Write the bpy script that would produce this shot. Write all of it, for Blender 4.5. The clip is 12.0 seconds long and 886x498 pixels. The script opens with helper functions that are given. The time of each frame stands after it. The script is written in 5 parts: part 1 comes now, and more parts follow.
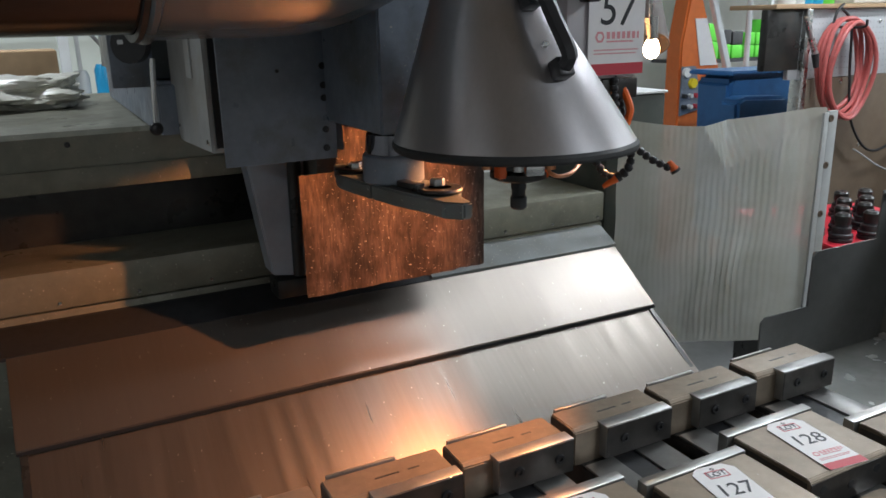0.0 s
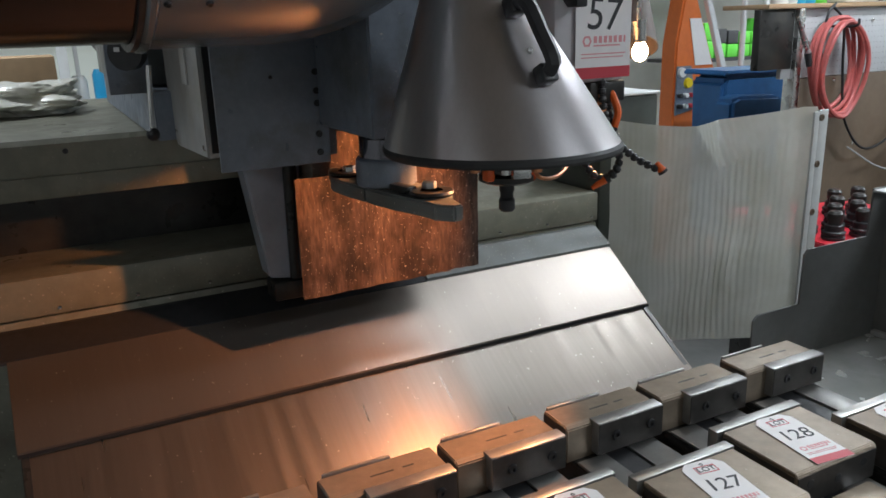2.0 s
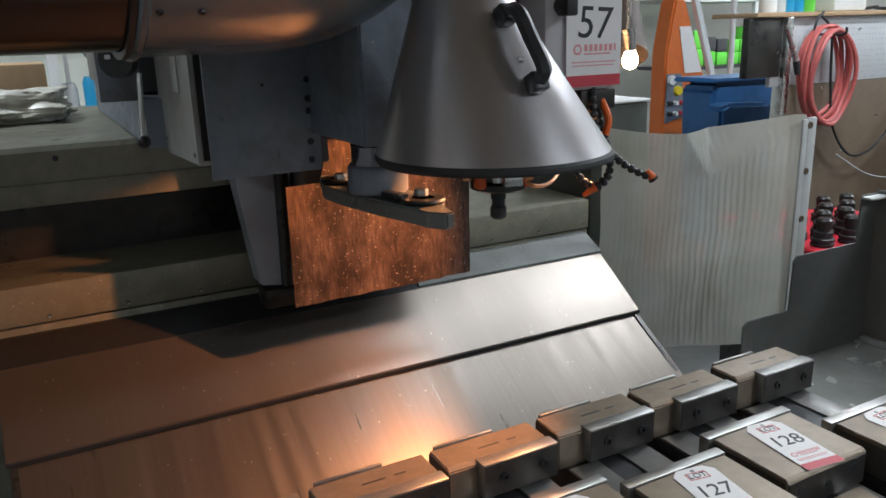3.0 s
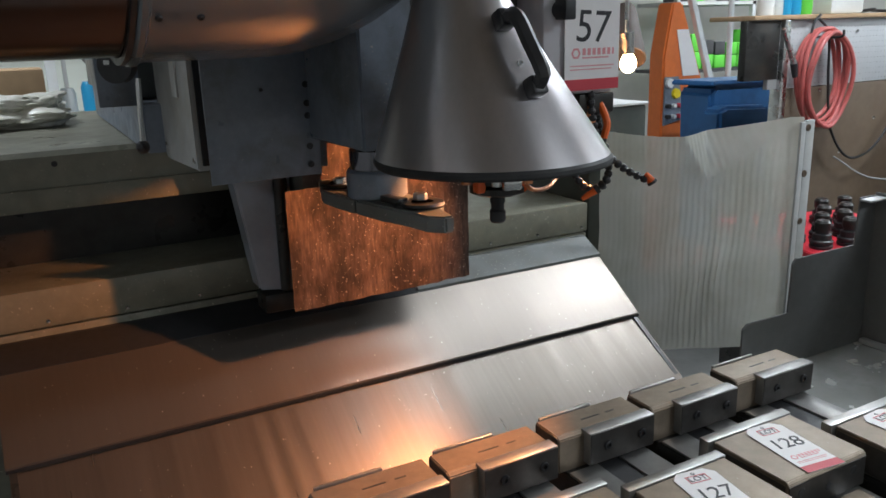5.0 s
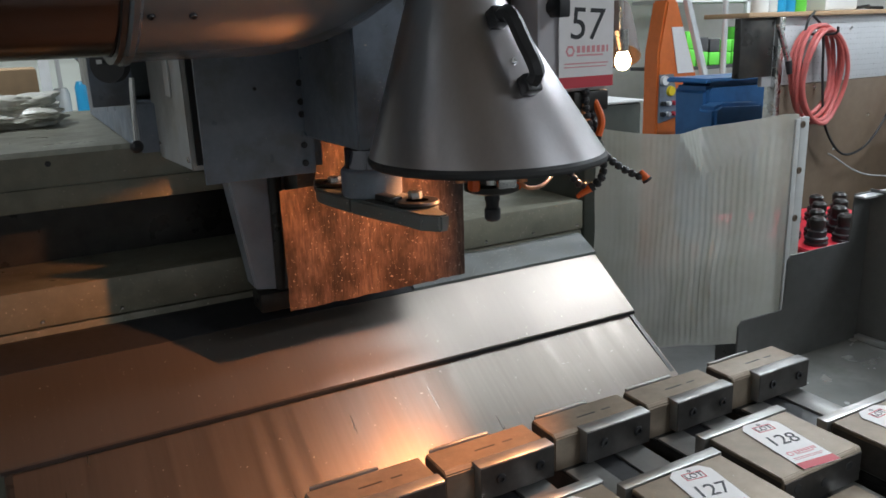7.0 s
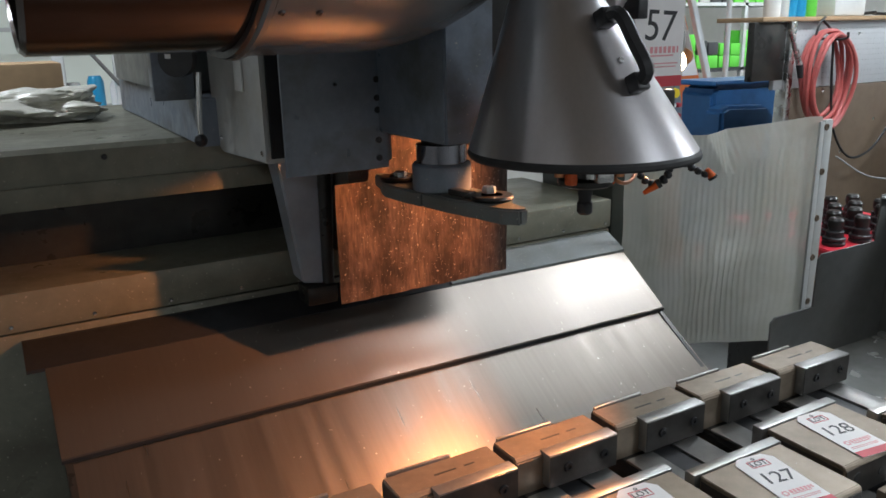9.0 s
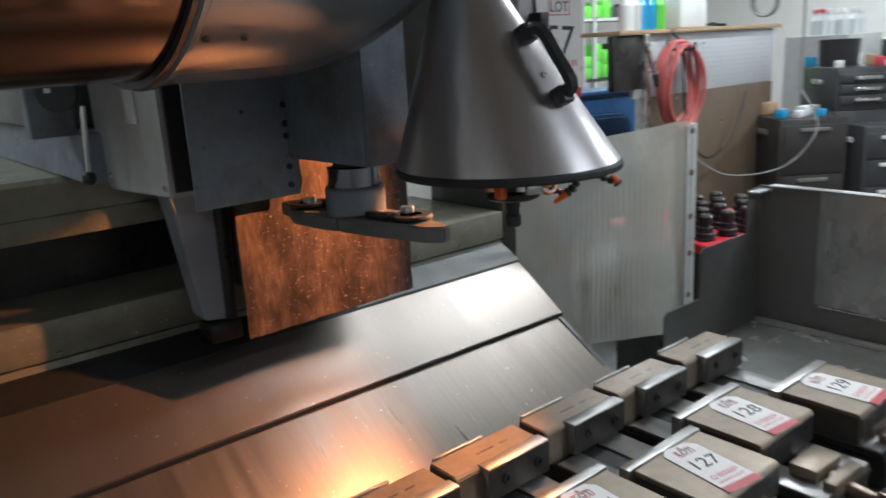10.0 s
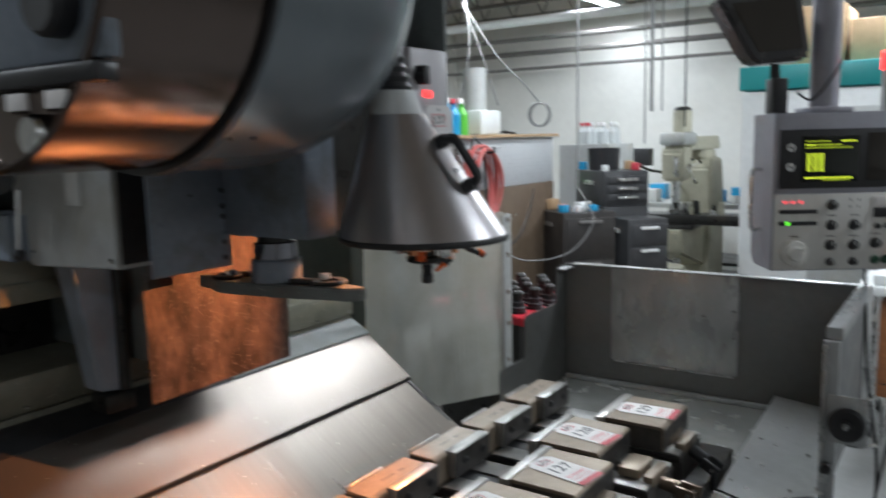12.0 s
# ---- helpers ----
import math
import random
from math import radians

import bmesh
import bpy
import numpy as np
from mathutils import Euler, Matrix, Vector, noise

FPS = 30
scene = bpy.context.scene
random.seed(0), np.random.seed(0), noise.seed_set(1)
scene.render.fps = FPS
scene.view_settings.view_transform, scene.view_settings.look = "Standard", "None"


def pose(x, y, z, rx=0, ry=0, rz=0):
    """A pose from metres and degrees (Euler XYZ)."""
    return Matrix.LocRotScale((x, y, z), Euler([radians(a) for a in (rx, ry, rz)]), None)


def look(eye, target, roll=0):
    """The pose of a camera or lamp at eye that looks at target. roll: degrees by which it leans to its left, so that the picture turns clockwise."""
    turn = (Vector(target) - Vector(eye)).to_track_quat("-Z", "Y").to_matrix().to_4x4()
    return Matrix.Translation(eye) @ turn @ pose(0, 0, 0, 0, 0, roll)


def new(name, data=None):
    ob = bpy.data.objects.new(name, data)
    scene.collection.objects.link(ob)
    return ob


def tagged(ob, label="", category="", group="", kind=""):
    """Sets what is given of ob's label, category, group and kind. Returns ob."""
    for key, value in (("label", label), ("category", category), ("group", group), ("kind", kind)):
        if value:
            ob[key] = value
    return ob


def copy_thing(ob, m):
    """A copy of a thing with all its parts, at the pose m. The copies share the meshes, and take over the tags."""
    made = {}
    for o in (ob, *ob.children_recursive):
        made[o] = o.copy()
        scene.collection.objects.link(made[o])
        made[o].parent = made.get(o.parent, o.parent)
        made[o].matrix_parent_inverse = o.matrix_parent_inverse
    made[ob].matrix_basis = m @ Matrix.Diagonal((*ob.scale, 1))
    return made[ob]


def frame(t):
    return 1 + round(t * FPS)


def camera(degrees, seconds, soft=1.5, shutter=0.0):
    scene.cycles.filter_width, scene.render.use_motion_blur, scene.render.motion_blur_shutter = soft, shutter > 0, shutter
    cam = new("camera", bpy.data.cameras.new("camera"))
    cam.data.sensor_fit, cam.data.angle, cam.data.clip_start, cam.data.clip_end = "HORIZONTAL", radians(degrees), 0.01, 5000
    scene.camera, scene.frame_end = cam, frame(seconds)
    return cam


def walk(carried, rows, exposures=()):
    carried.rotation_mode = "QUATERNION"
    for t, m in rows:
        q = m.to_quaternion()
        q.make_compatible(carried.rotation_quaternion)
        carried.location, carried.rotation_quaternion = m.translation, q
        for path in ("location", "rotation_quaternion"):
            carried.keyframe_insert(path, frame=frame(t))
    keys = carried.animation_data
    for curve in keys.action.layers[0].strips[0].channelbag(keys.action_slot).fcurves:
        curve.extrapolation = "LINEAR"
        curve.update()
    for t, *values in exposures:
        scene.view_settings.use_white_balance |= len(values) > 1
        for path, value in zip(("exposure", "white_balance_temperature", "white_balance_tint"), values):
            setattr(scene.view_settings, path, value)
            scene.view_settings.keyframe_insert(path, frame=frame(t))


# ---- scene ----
cam = camera(59.5, 12.0, 1.6, 0.5)
PATH = [
    (0, (1.192, -0.024, 1.665), (2.066, 1.686, 1.106), -1.3),
    (0.5, (1.19, -0.035, 1.669), (2.062, 1.675, 1.108), -1.3),
    (1, (1.19, -0.043, 1.671), (2.063, 1.67, 1.122), -1.4),
    (1.5, (1.192, -0.046, 1.669), (2.06, 1.67, 1.119), -1.6),
    (2, (1.193, -0.048, 1.672), (2.068, 1.662, 1.115), -1.8),
    (2.5, (1.191, -0.05, 1.675), (2.074, 1.655, 1.118), -1.7),
    (3, (1.192, -0.049, 1.673), (2.089, 1.654, 1.133), -1.7),
    (5, (1.191, -0.049, 1.674), (2.093, 1.656, 1.142), -1.9),
    (5.5, (1.193, -0.048, 1.675), (2.094, 1.656, 1.142), -2.0),
    (6, (1.196, -0.048, 1.674), (2.091, 1.66, 1.141), -2.1),
    (6.5, (1.195, -0.048, 1.675), (2.09, 1.656, 1.135), -2.1),
    (8.5, (1.130, -0.048, 1.665), (2.104, 1.624, 1.157), -1.7),
    (9, (1.05, -0.008, 1.676), (1.995, 1.671, 1.139), -1.3),
    (9.5, (1.064, -0.002, 1.681), (2.074, 1.642, 1.155), -1.1),
    (10, (0.986, 0.046, 1.677), (2.212, 1.545, 1.178), -3.3),
    (10.5, (0.875, -0.014, 1.685), (2.3, 1.28, 1.14), -3.5),
    (11, (0.824, -0.086, 1.676), (2.424, 0.995, 1.153), -1.9),
    (11.5, (0.727, -0.051, 1.694), (2.442, 0.904, 1.314), -1.6),
    (12, (0.605, -0.017, 1.693), (2.237, 1.103, 1.412), -1.4),
]
walk(cam, [(t, look(eye, target, roll)) for t, eye, target, roll in PATH])

# ---------- world and light ----------
world = bpy.data.worlds.new("world")
scene.world = world
world.use_nodes = True
world.node_tree.nodes["Background"].inputs[0].default_value = (0.75, 0.85, 1.0, 1)
world.node_tree.nodes["Background"].inputs[1].default_value = 0.02


def lamp(name, kind, m, energy, colour, **more):
    data = bpy.data.lights.new(name, kind)
    data.energy, data.color = energy, colour
    if kind == "AREA":
        data.shape, data.size, data.size_y = "RECTANGLE", more["size"], more["size_y"]
    if kind == "SPOT":
        data.spot_size, data.spot_blend, data.shadow_soft_size = radians(more["cone"]), more["blend"], more["soft"]
    if kind == "POINT":
        data.shadow_soft_size = more["soft"]
    ob = new(name, data)
    ob.matrix_world = m
    return ob


COOL = (0.83, 0.915, 1.0)
# tubes at (0.2, 3.3), (-1.6, -1.2) and (1.4, -2.6) are unseen, added as fill
TUBES = [(3.20, 1.48, 3.2, 15, 33), (4.45, 1.55, 3.2, 48, 0), (4.0, -1.6, 3.2, 84, 0), (7.2, 0.6, 3.2, 100, 0), (7.0, 4.2, 3.2, 90, 0), (0.2, 3.3, 3.2, 55, 0), (9.3, 3.6, 3.2, 45, 0), (-1.6, -1.2, 3.2, 27, 90), (1.4, -2.6, 3.2, 9, 0)]
for x, y, z, watts, yaw in TUBES:
    lamp("tube_light", "AREA", pose(x, y, z - 0.06, 0, 0, yaw), watts, COOL, size=1.25, size_y=0.22)
# the hooded halogen bulb beside the spindle, turned to the left and down over the vises
BULB = (2.214, 1.111, 1.613)
lamp("bulb_light", "SPOT", look((BULB[0] - 0.022, BULB[1] - 0.004, BULB[2] - 0.022), (1.02, 1.46, 0.98)), 76, (1.0, 0.37, 0.125), cone=104, blend=0.5, soft=0.012)

# ---------- materials ----------


def node(nt, kind, **values):
    n = nt.nodes.new(kind)
    for k, v in values.items():
        n.inputs[k.replace("_", " ")].default_value = v
    return n


def noise_at(nt, coord, scale, detail=4, stretch=(1, 1, 1), turn=(0, 0, 0)):
    mp = nt.nodes.new("ShaderNodeMapping")
    mp.inputs["Scale"].default_value = stretch
    mp.inputs["Rotation"].default_value = turn
    nt.links.new(coord, mp.inputs["Vector"])
    n = node(nt, "ShaderNodeTexNoise", Scale=scale, Detail=detail, Roughness=0.6)
    nt.links.new(mp.outputs[0], n.inputs["Vector"])
    return n.outputs["Fac"]


def ramp(nt, fac, a, b, lo=0.0, hi=1.0):
    n = nt.nodes.new("ShaderNodeMapRange")
    n.clamp = True
    for i, v in enumerate((a, b, lo, hi)):
        n.inputs[i + 1].default_value = v
    nt.links.new(fac, n.inputs[0])
    return n.outputs[0]


def mixed(nt, fac, a, b):
    n = nt.nodes.new("ShaderNodeMix")
    n.data_type = "RGBA"
    for sock, v in ((n.inputs[0], fac), (n.inputs[6], a), (n.inputs[7], b)):
        if isinstance(v, (tuple, float)):
            sock.default_value = (*v, 1) if isinstance(v, tuple) else v
        else:
            nt.links.new(v, sock)
    return n.outputs[2]


def mat(name, col, rough=0.5, metal=0.0, var=0.18, scale=30, bump=0.1, stain=None, stain_scale=5, stain_at=(0.52, 0.7), stain_amt=0.7,
        stretch=(1, 1, 1), turn=(0, 0, 0), specks=None, speck_scale=160, speck_at=0.68, rough_var=0.12, per_object=0.0, aniso=0.0, coat=0.0):
    m = bpy.data.materials.new(name)
    m.use_nodes = True
    nt = m.node_tree
    b = nt.nodes["Principled BSDF"]
    coord = nt.nodes.new("ShaderNodeTexCoord").outputs["Object"]
    fine = noise_at(nt, coord, scale, 5, stretch, turn)
    dark = tuple(c * (1 - var) for c in col)
    light = tuple(min(1, c * (1 + var)) for c in col)
    c = mixed(nt, ramp(nt, fine, 0.3, 0.7), dark, light)
    if stain:
        big = noise_at(nt, coord, stain_scale, 6, tuple(1 + (s - 1) * 0.25 for s in stretch), turn)
        c = mixed(nt, ramp(nt, big, stain_at[0], stain_at[1], 0, stain_amt), c, stain)
    if specks:
        sp = noise_at(nt, coord, speck_scale, 1)
        c = mixed(nt, ramp(nt, sp, speck_at, speck_at + 0.03), c, specks)
    if per_object:
        info = nt.nodes.new("ShaderNodeObjectInfo")
        hsv = nt.nodes.new("ShaderNodeHueSaturation")
        nt.links.new(ramp(nt, info.outputs["Random"], 0, 1, 1 - per_object, 1 + per_object), hsv.inputs["Value"])
        nt.links.new(c, hsv.inputs["Color"])
        c = hsv.outputs[0]
    nt.links.new(c, b.inputs["Base Color"])
    nt.links.new(ramp(nt, noise_at(nt, coord, scale * 0.4, 4, stretch, turn), 0.3, 0.7, max(0.02, rough - rough_var), min(1, rough + rough_var)), b.inputs["Roughness"])
    b.inputs["Metallic"].default_value = metal
    if aniso:
        b.inputs["Anisotropic"].default_value = aniso
        tg = nt.nodes.new("ShaderNodeTangent")
        tg.direction_type, tg.uv_map = "UV_MAP", "grain"
        nt.links.new(tg.outputs[0], b.inputs["Tangent"])
    if coat:
        b.inputs["Coat Weight"].default_value = coat
    if bump:
        bp = node(nt, "ShaderNodeBump", Strength=bump, Distance=0.004)
        nt.links.new(fine, bp.inputs["Height"])
        nt.links.new(bp.outputs[0], b.inputs["Normal"])
    return m


def glow(name, col, strength):
    m = bpy.data.materials.new(name)
    m.use_nodes = True
    b = m.node_tree.nodes["Principled BSDF"]
    b.inputs["Base Color"].default_value = (*col, 1)
    b.inputs["Emission Color"].default_value = (*col, 1)
    b.inputs["Emission Strength"].default_value = strength
    return m


def plain(name, col, rough=0.5, metal=0.0, transmission=0.0, alpha=1.0):
    m = bpy.data.materials.new(name)
    m.use_nodes = True
    b = m.node_tree.nodes["Principled BSDF"]
    b.inputs["Base Color"].default_value = (*col, 1)
    b.inputs["Roughness"].default_value = rough
    b.inputs["Metallic"].default_value = metal
    b.inputs["Transmission Weight"].default_value = transmission
    b.inputs["Alpha"].default_value = alpha
    return m


GREY = mat("machine_grey_paint", (0.175, 0.205, 0.25), 0.38, 0, 0.10, 60, 0.04, (0.085, 0.085, 0.075), 7, (0.48, 0.68), 0.75, specks=(0.4, 0.38, 0.34), speck_scale=220, speck_at=0.75)
GREY_DIRTY = mat("oily_grey_paint", (0.16, 0.175, 0.17), 0.4, 0, 0.12, 40, 0.06, (0.06, 0.05, 0.035), 5, (0.45, 0.7), 0.75, specks=(0.5, 0.48, 0.42), speck_scale=200, speck_at=0.72)
PALE = mat("pale_grey_paint", (0.47, 0.48, 0.47), 0.45, 0, 0.06, 40, 0.04, (0.36, 0.33, 0.25), 6, (0.5, 0.75), 0.6)
OLIVE = mat("olive_grey_paint", (0.20, 0.195, 0.15), 0.38, 0, 0.12, 30, 0.05, (0.07, 0.06, 0.04), 4, (0.45, 0.72), 0.7, specks=(0.5, 0.48, 0.4), speck_scale=180, speck_at=0.73)
BLACK = mat("black_paint", (0.022, 0.022, 0.024), 0.42, 0, 0.2, 60, 0.05)
# oily black steel; on the head front it stands for shade
OIL_AND_SHADE = mat("oily_shaded_steel", (0.028, 0.027, 0.025), 0.35, 0.2, 0.3, 30, 0.1, (0.07, 0.055, 0.04), 6)
RUBBER = mat("black_rubber", (0.018, 0.018, 0.018), 0.6, 0, 0.2, 60, 0.05)
STEEL = mat("bright_steel", (0.62, 0.62, 0.61), 0.28, 1, 0.08, 50, 0.03)
CHROME = plain("chrome", (0.75, 0.75, 0.76), 0.09, 1.0)
PANEL = mat("brushed_steel_sheet", (0.16, 0.137, 0.118), 0.32, 0.72, 0.03, 9, 0.002, (0.125, 0.105, 0.09), 1.4, (0.45, 0.8), 0.4, stretch=(11, 0.6, 0.6), specks=(0.6, 0.57, 0.5), speck_scale=150, speck_at=0.765, rough_var=0.04, aniso=0.15)
PANEL_B = mat("worn_steel_sheet", (0.135, 0.115, 0.098), 0.35, 0.72, 0.07, 7, 0.002, (0.085, 0.072, 0.06), 1.6, (0.45, 0.75), 0.4, stretch=(14, 0.5, 0.5), turn=(0, 0, 0.12), specks=(0.6, 0.57, 0.5), speck_scale=150, speck_at=0.77, rough_var=0.08, aniso=0.15)
CONE = mat("spun_steel", (0.54, 0.52, 0.53), 0.31, 0.95, 0.03, 220, 0.0, stretch=(1, 1, 0.12), rough_var=0.015)
DRUM = mat("lacquered_drum_steel", (0.16, 0.125, 0.11), 0.14, 0.9, 0.06, 14, 0.006, (0.11, 0.09, 0.08), 3, stretch=(0.4, 1, 1), rough_var=0.04)
CASING = mat("casing_paint", (0.21, 0.235, 0.255), 0.24, 0.45, 0.04, 20, 0.006, (0.15, 0.17, 0.19), 2, stain_amt=0.3, rough_var=0.03)
FLAP = mat("rusty_brown_flap", (0.165, 0.105, 0.082), 0.62, 0.1, 0.5, 45, 0.5, (0.03, 0.019, 0.016), 7, (0.45, 0.60), 0.8, stretch=(3.4, 1, 0.6), specks=(0.60, 0.50, 0.42), speck_scale=210, speck_at=0.70)
APRON = mat("light_apron_paint", (0.60, 0.61, 0.60), 0.38, 0, 0.06, 30, 0.03, (0.46, 0.46, 0.45), 5, (0.5, 0.75), 0.5)
LEG = mat("light_blue_grey_paint", (0.34, 0.385, 0.44), 0.4, 0, 0.06, 30, 0.03, (0.22, 0.24, 0.26), 5, (0.5, 0.72), 0.6)
DARKCHROME = plain("dark_chrome", (0.20, 0.20, 0.225), 0.12, 1.0)
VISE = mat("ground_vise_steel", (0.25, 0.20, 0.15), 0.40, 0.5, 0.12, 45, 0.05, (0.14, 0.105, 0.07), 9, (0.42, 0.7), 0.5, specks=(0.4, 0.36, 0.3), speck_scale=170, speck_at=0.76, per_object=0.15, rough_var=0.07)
VISE_SIDE = mat("dark_vise_steel", (0.07, 0.065, 0.06), 0.42, 0.5, 0.2, 50, 0.12, (0.04, 0.03, 0.025), 9, per_object=0.15)
JAW = mat("ground_jaw_plate", (0.36, 0.355, 0.34), 0.36, 0.8, 0.08, 60, 0.03, (0.27, 0.25, 0.22), 10, per_object=0.1, rough_var=0.06)
SHAFT = mat("brown_oiled_shaft", (0.22, 0.17, 0.13), 0.35, 0.8, 0.2, 40, 0.08)
TRAY = mat("tray_grey_paint", (0.15, 0.152, 0.15), 0.40, 0.1, 0.1, 40, 0.05, (0.13, 0.13, 0.125), 3, (0.45, 0.75), 0.7, rough_var=0.1)
TRAY_WET = mat("wet_tray_sheet", (0.62, 0.63, 0.60), 0.21, 0.6, 0.15, 24, 0.22, (0.35, 0.35, 0.33), 6, (0.5, 0.7), 0.5)
DOORSHEET = mat("door_sheet_steel", (0.42, 0.43, 0.43), 0.33, 0.35, 0.1, 12, 0.04, (0.24, 0.245, 0.245), 3, stretch=(1, 2, 1))
TAG = mat("white_card", (0.80, 0.77, 0.76), 0.5, 0, 0.03, 40, 0.02)
TAG_RED = plain("tag_red", (0.55, 0.05, 0.07), 0.5)
TAG_PINK = plain("tag_pink", (0.72, 0.30, 0.32), 0.5)
INK = plain("black_ink", (0.015, 0.015, 0.018), 0.5)
ORANGE = mat("orange_paint", (0.72, 0.17, 0.035), 0.4, 0, 0.06, 20, 0.02, (0.5, 0.10, 0.03), 4)
ORANGE_TIP = plain("orange_plastic", (0.85, 0.14, 0.02), 0.35)
BLUE = mat("blue_plastic", (0.035, 0.14, 0.34), 0.4, 0, 0.08, 20, 0.02, (0.03, 0.09, 0.2), 4)
RED_HOSE = mat("red_rubber_hose", (0.46, 0.10, 0.09), 0.45, 0, 0.12, 50, 0.03, (0.3, 0.1, 0.1), 12)
RED_TRAY = plain("red_tray_plastic", (0.62, 0.03, 0.05), 0.35)
GREEN = plain("green_plastic", (0.12, 0.55, 0.06), 0.4)
TEAL = plain("teal_paint", (0.02, 0.30, 0.30), 0.4)
WHITE = mat("white_paint", (0.72, 0.73, 0.72), 0.45, 0, 0.04, 20, 0.02, (0.6, 0.6, 0.57), 3)
WALL = mat("white_wall_paint", (0.74, 0.73, 0.69), 0.7, 0, 0.03, 12, 0.05, (0.62, 0.60, 0.55), 0.9, (0.5, 0.75), 0.6)
CONCRETE = mat("grey_floor_paint", (0.145, 0.147, 0.142), 0.5, 0, 0.08, 14, 0.04, (0.16, 0.16, 0.155), 1.4, (0.45, 0.75), 0.7)
CEIL = mat("ceiling_board", (0.42, 0.31, 0.21), 0.8, 0, 0.1, 6, 0.05, (0.25, 0.24, 0.22), 1)
JOIST = mat("dusty_steel_joist", (0.20, 0.19, 0.18), 0.6, 0.3, 0.15, 20, 0.05)
WOOD = mat("reddish_wood", (0.30, 0.115, 0.045), 0.45, 0, 0.25, 10, 0.05, (0.18, 0.07, 0.03), 3, stretch=(1, 1, 8))
CARTON = mat("brown_cardboard", (0.42, 0.28, 0.16), 0.75, 0, 0.08, 20, 0.03, (0.34, 0.22, 0.13), 3)
PEG = mat("pegboard_white", (0.45, 0.46, 0.47), 0.5, 0, 0.04, 30, 0.03, (0.45, 0.46, 0.46), 3)
HARDBOARD = mat("brown_hardboard", (0.125, 0.088, 0.058), 0.55, 0, 0.12, 20, 0.04, (0.13, 0.085, 0.055), 2)
BOXBROWN = mat("brown_toolbox_paint", (0.032, 0.028, 0.026), 0.4, 0, 0.12, 20, 0.03, (0.06, 0.052, 0.045), 3)
CREAM = mat("old_cream_machine_paint", (0.46, 0.44, 0.34), 0.45, 0, 0.1, 20, 0.04, (0.28, 0.25, 0.18), 5)
BAG = mat("crumpled_clear_plastic", (0.82, 0.80, 0.72), 0.25, 0, 0.06, 10, 0.08, (0.62, 0.59, 0.46), 6)
PINKBOX = mat("light_grey_box_paint", (0.52, 0.50, 0.52), 0.4, 0, 0.04, 30, 0.02, (0.42, 0.4, 0.42), 3)
LOOM = mat("brown_hood_paint", (0.10, 0.065, 0.05), 0.6, 0, 0.2, 30, 0.1)
PEND = mat("pendant_grey_paint", (0.33, 0.33, 0.37), 0.4, 0, 0.05, 30, 0.02, (0.25, 0.25, 0.28), 4)
FACE = mat("pendant_face_plate", (0.62, 0.61, 0.58), 0.42, 0, 0.04, 30, 0.02, (0.5, 0.48, 0.44), 5)
SCREEN = plain("crt_glass", (0.012, 0.014, 0.012), 0.12)
CRT = glow("crt_yellow_green", (0.75, 0.95, 0.05), 0.9)
CRT_DIM = glow("crt_dim", (0.5, 0.65, 0.03), 0.35)
RED_GLOW = glow("red_lit_lens", (1.0, 0.03, 0.03), 3.0)
GREEN_GLOW = glow("green_led", (0.15, 1.0, 0.05), 1.2)
PINK_GLOW = glow("red_led", (1.0, 0.08, 0.10), 1.2)
BULB_GLOW = glow("hot_bulb", (1.0, 0.72, 0.42), 60)
TUBE_GLOW = glow("fluorescent_tube", (0.9, 0.97, 1.0), 6)
WINDOW_GLOW = glow("daylight_backdrop", (0.80, 0.86, 0.80), 0.18)
CABLE = plain("black_cable", (0.012, 0.012, 0.013), 0.5)
GREY_CABLE = plain("grey_cable", (0.24, 0.24, 0.235), 0.5)
COPPER = plain("copper_pipe", (0.6, 0.26, 0.13), 0.3, 1.0)
CLEAR = plain("clear_bottle", (0.75, 0.78, 0.78), 0.2, 0, 0.3)
CYAN = plain("blue_liquid", (0.02, 0.30, 0.55), 0.3)
GLASSY = plain("dark_glossy_window", (0.05, 0.045, 0.04), 0.06, 0.0)

SHEET = bpy.data.materials.new("translucent_ribbed_plastic")
SHEET.use_nodes = True
nt = SHEET.node_tree
out = nt.nodes["Material Output"]
p = nt.nodes["Principled BSDF"]
sheet_coord = nt.nodes.new("ShaderNodeTexCoord").outputs["Object"]
nt.links.new(mixed(nt, ramp(nt, noise_at(nt, sheet_coord, 5, 5), 0.42, 0.68), (0.74, 0.74, 0.68), (0.52, 0.51, 0.40)), p.inputs["Base Color"])
p.inputs["Roughness"].default_value = 0.26
tr = node(nt, "ShaderNodeBsdfTransparent")
tl = node(nt, "ShaderNodeBsdfTranslucent", Color=(0.82, 0.82, 0.74, 1))
m1, m2 = nt.nodes.new("ShaderNodeMixShader"), nt.nodes.new("ShaderNodeMixShader")
m1.inputs[0].default_value, m2.inputs[0].default_value = 0.45, 0.22
nt.links.new(p.outputs[0], m1.inputs[1])
nt.links.new(tl.outputs[0], m1.inputs[2])
nt.links.new(m1.outputs[0], m2.inputs[1])
nt.links.new(tr.outputs[0], m2.inputs[2])
nt.links.new(m2.outputs[0], out.inputs["Surface"])

# ---------- mesh helpers ----------


def thing(name, label="", category="", m=None, group="", kind=""):
    ob = new(name)
    ob.matrix_world = m if isinstance(m, Matrix) else Matrix.Translation(m or (0, 0, 0))
    ob.empty_display_size = 0.05
    return tagged(ob, label, category, group, kind)


def full(ob):
    m = ob.matrix_basis.copy()
    while ob.parent:
        ob = ob.parent
        m = ob.matrix_basis @ m
    return m


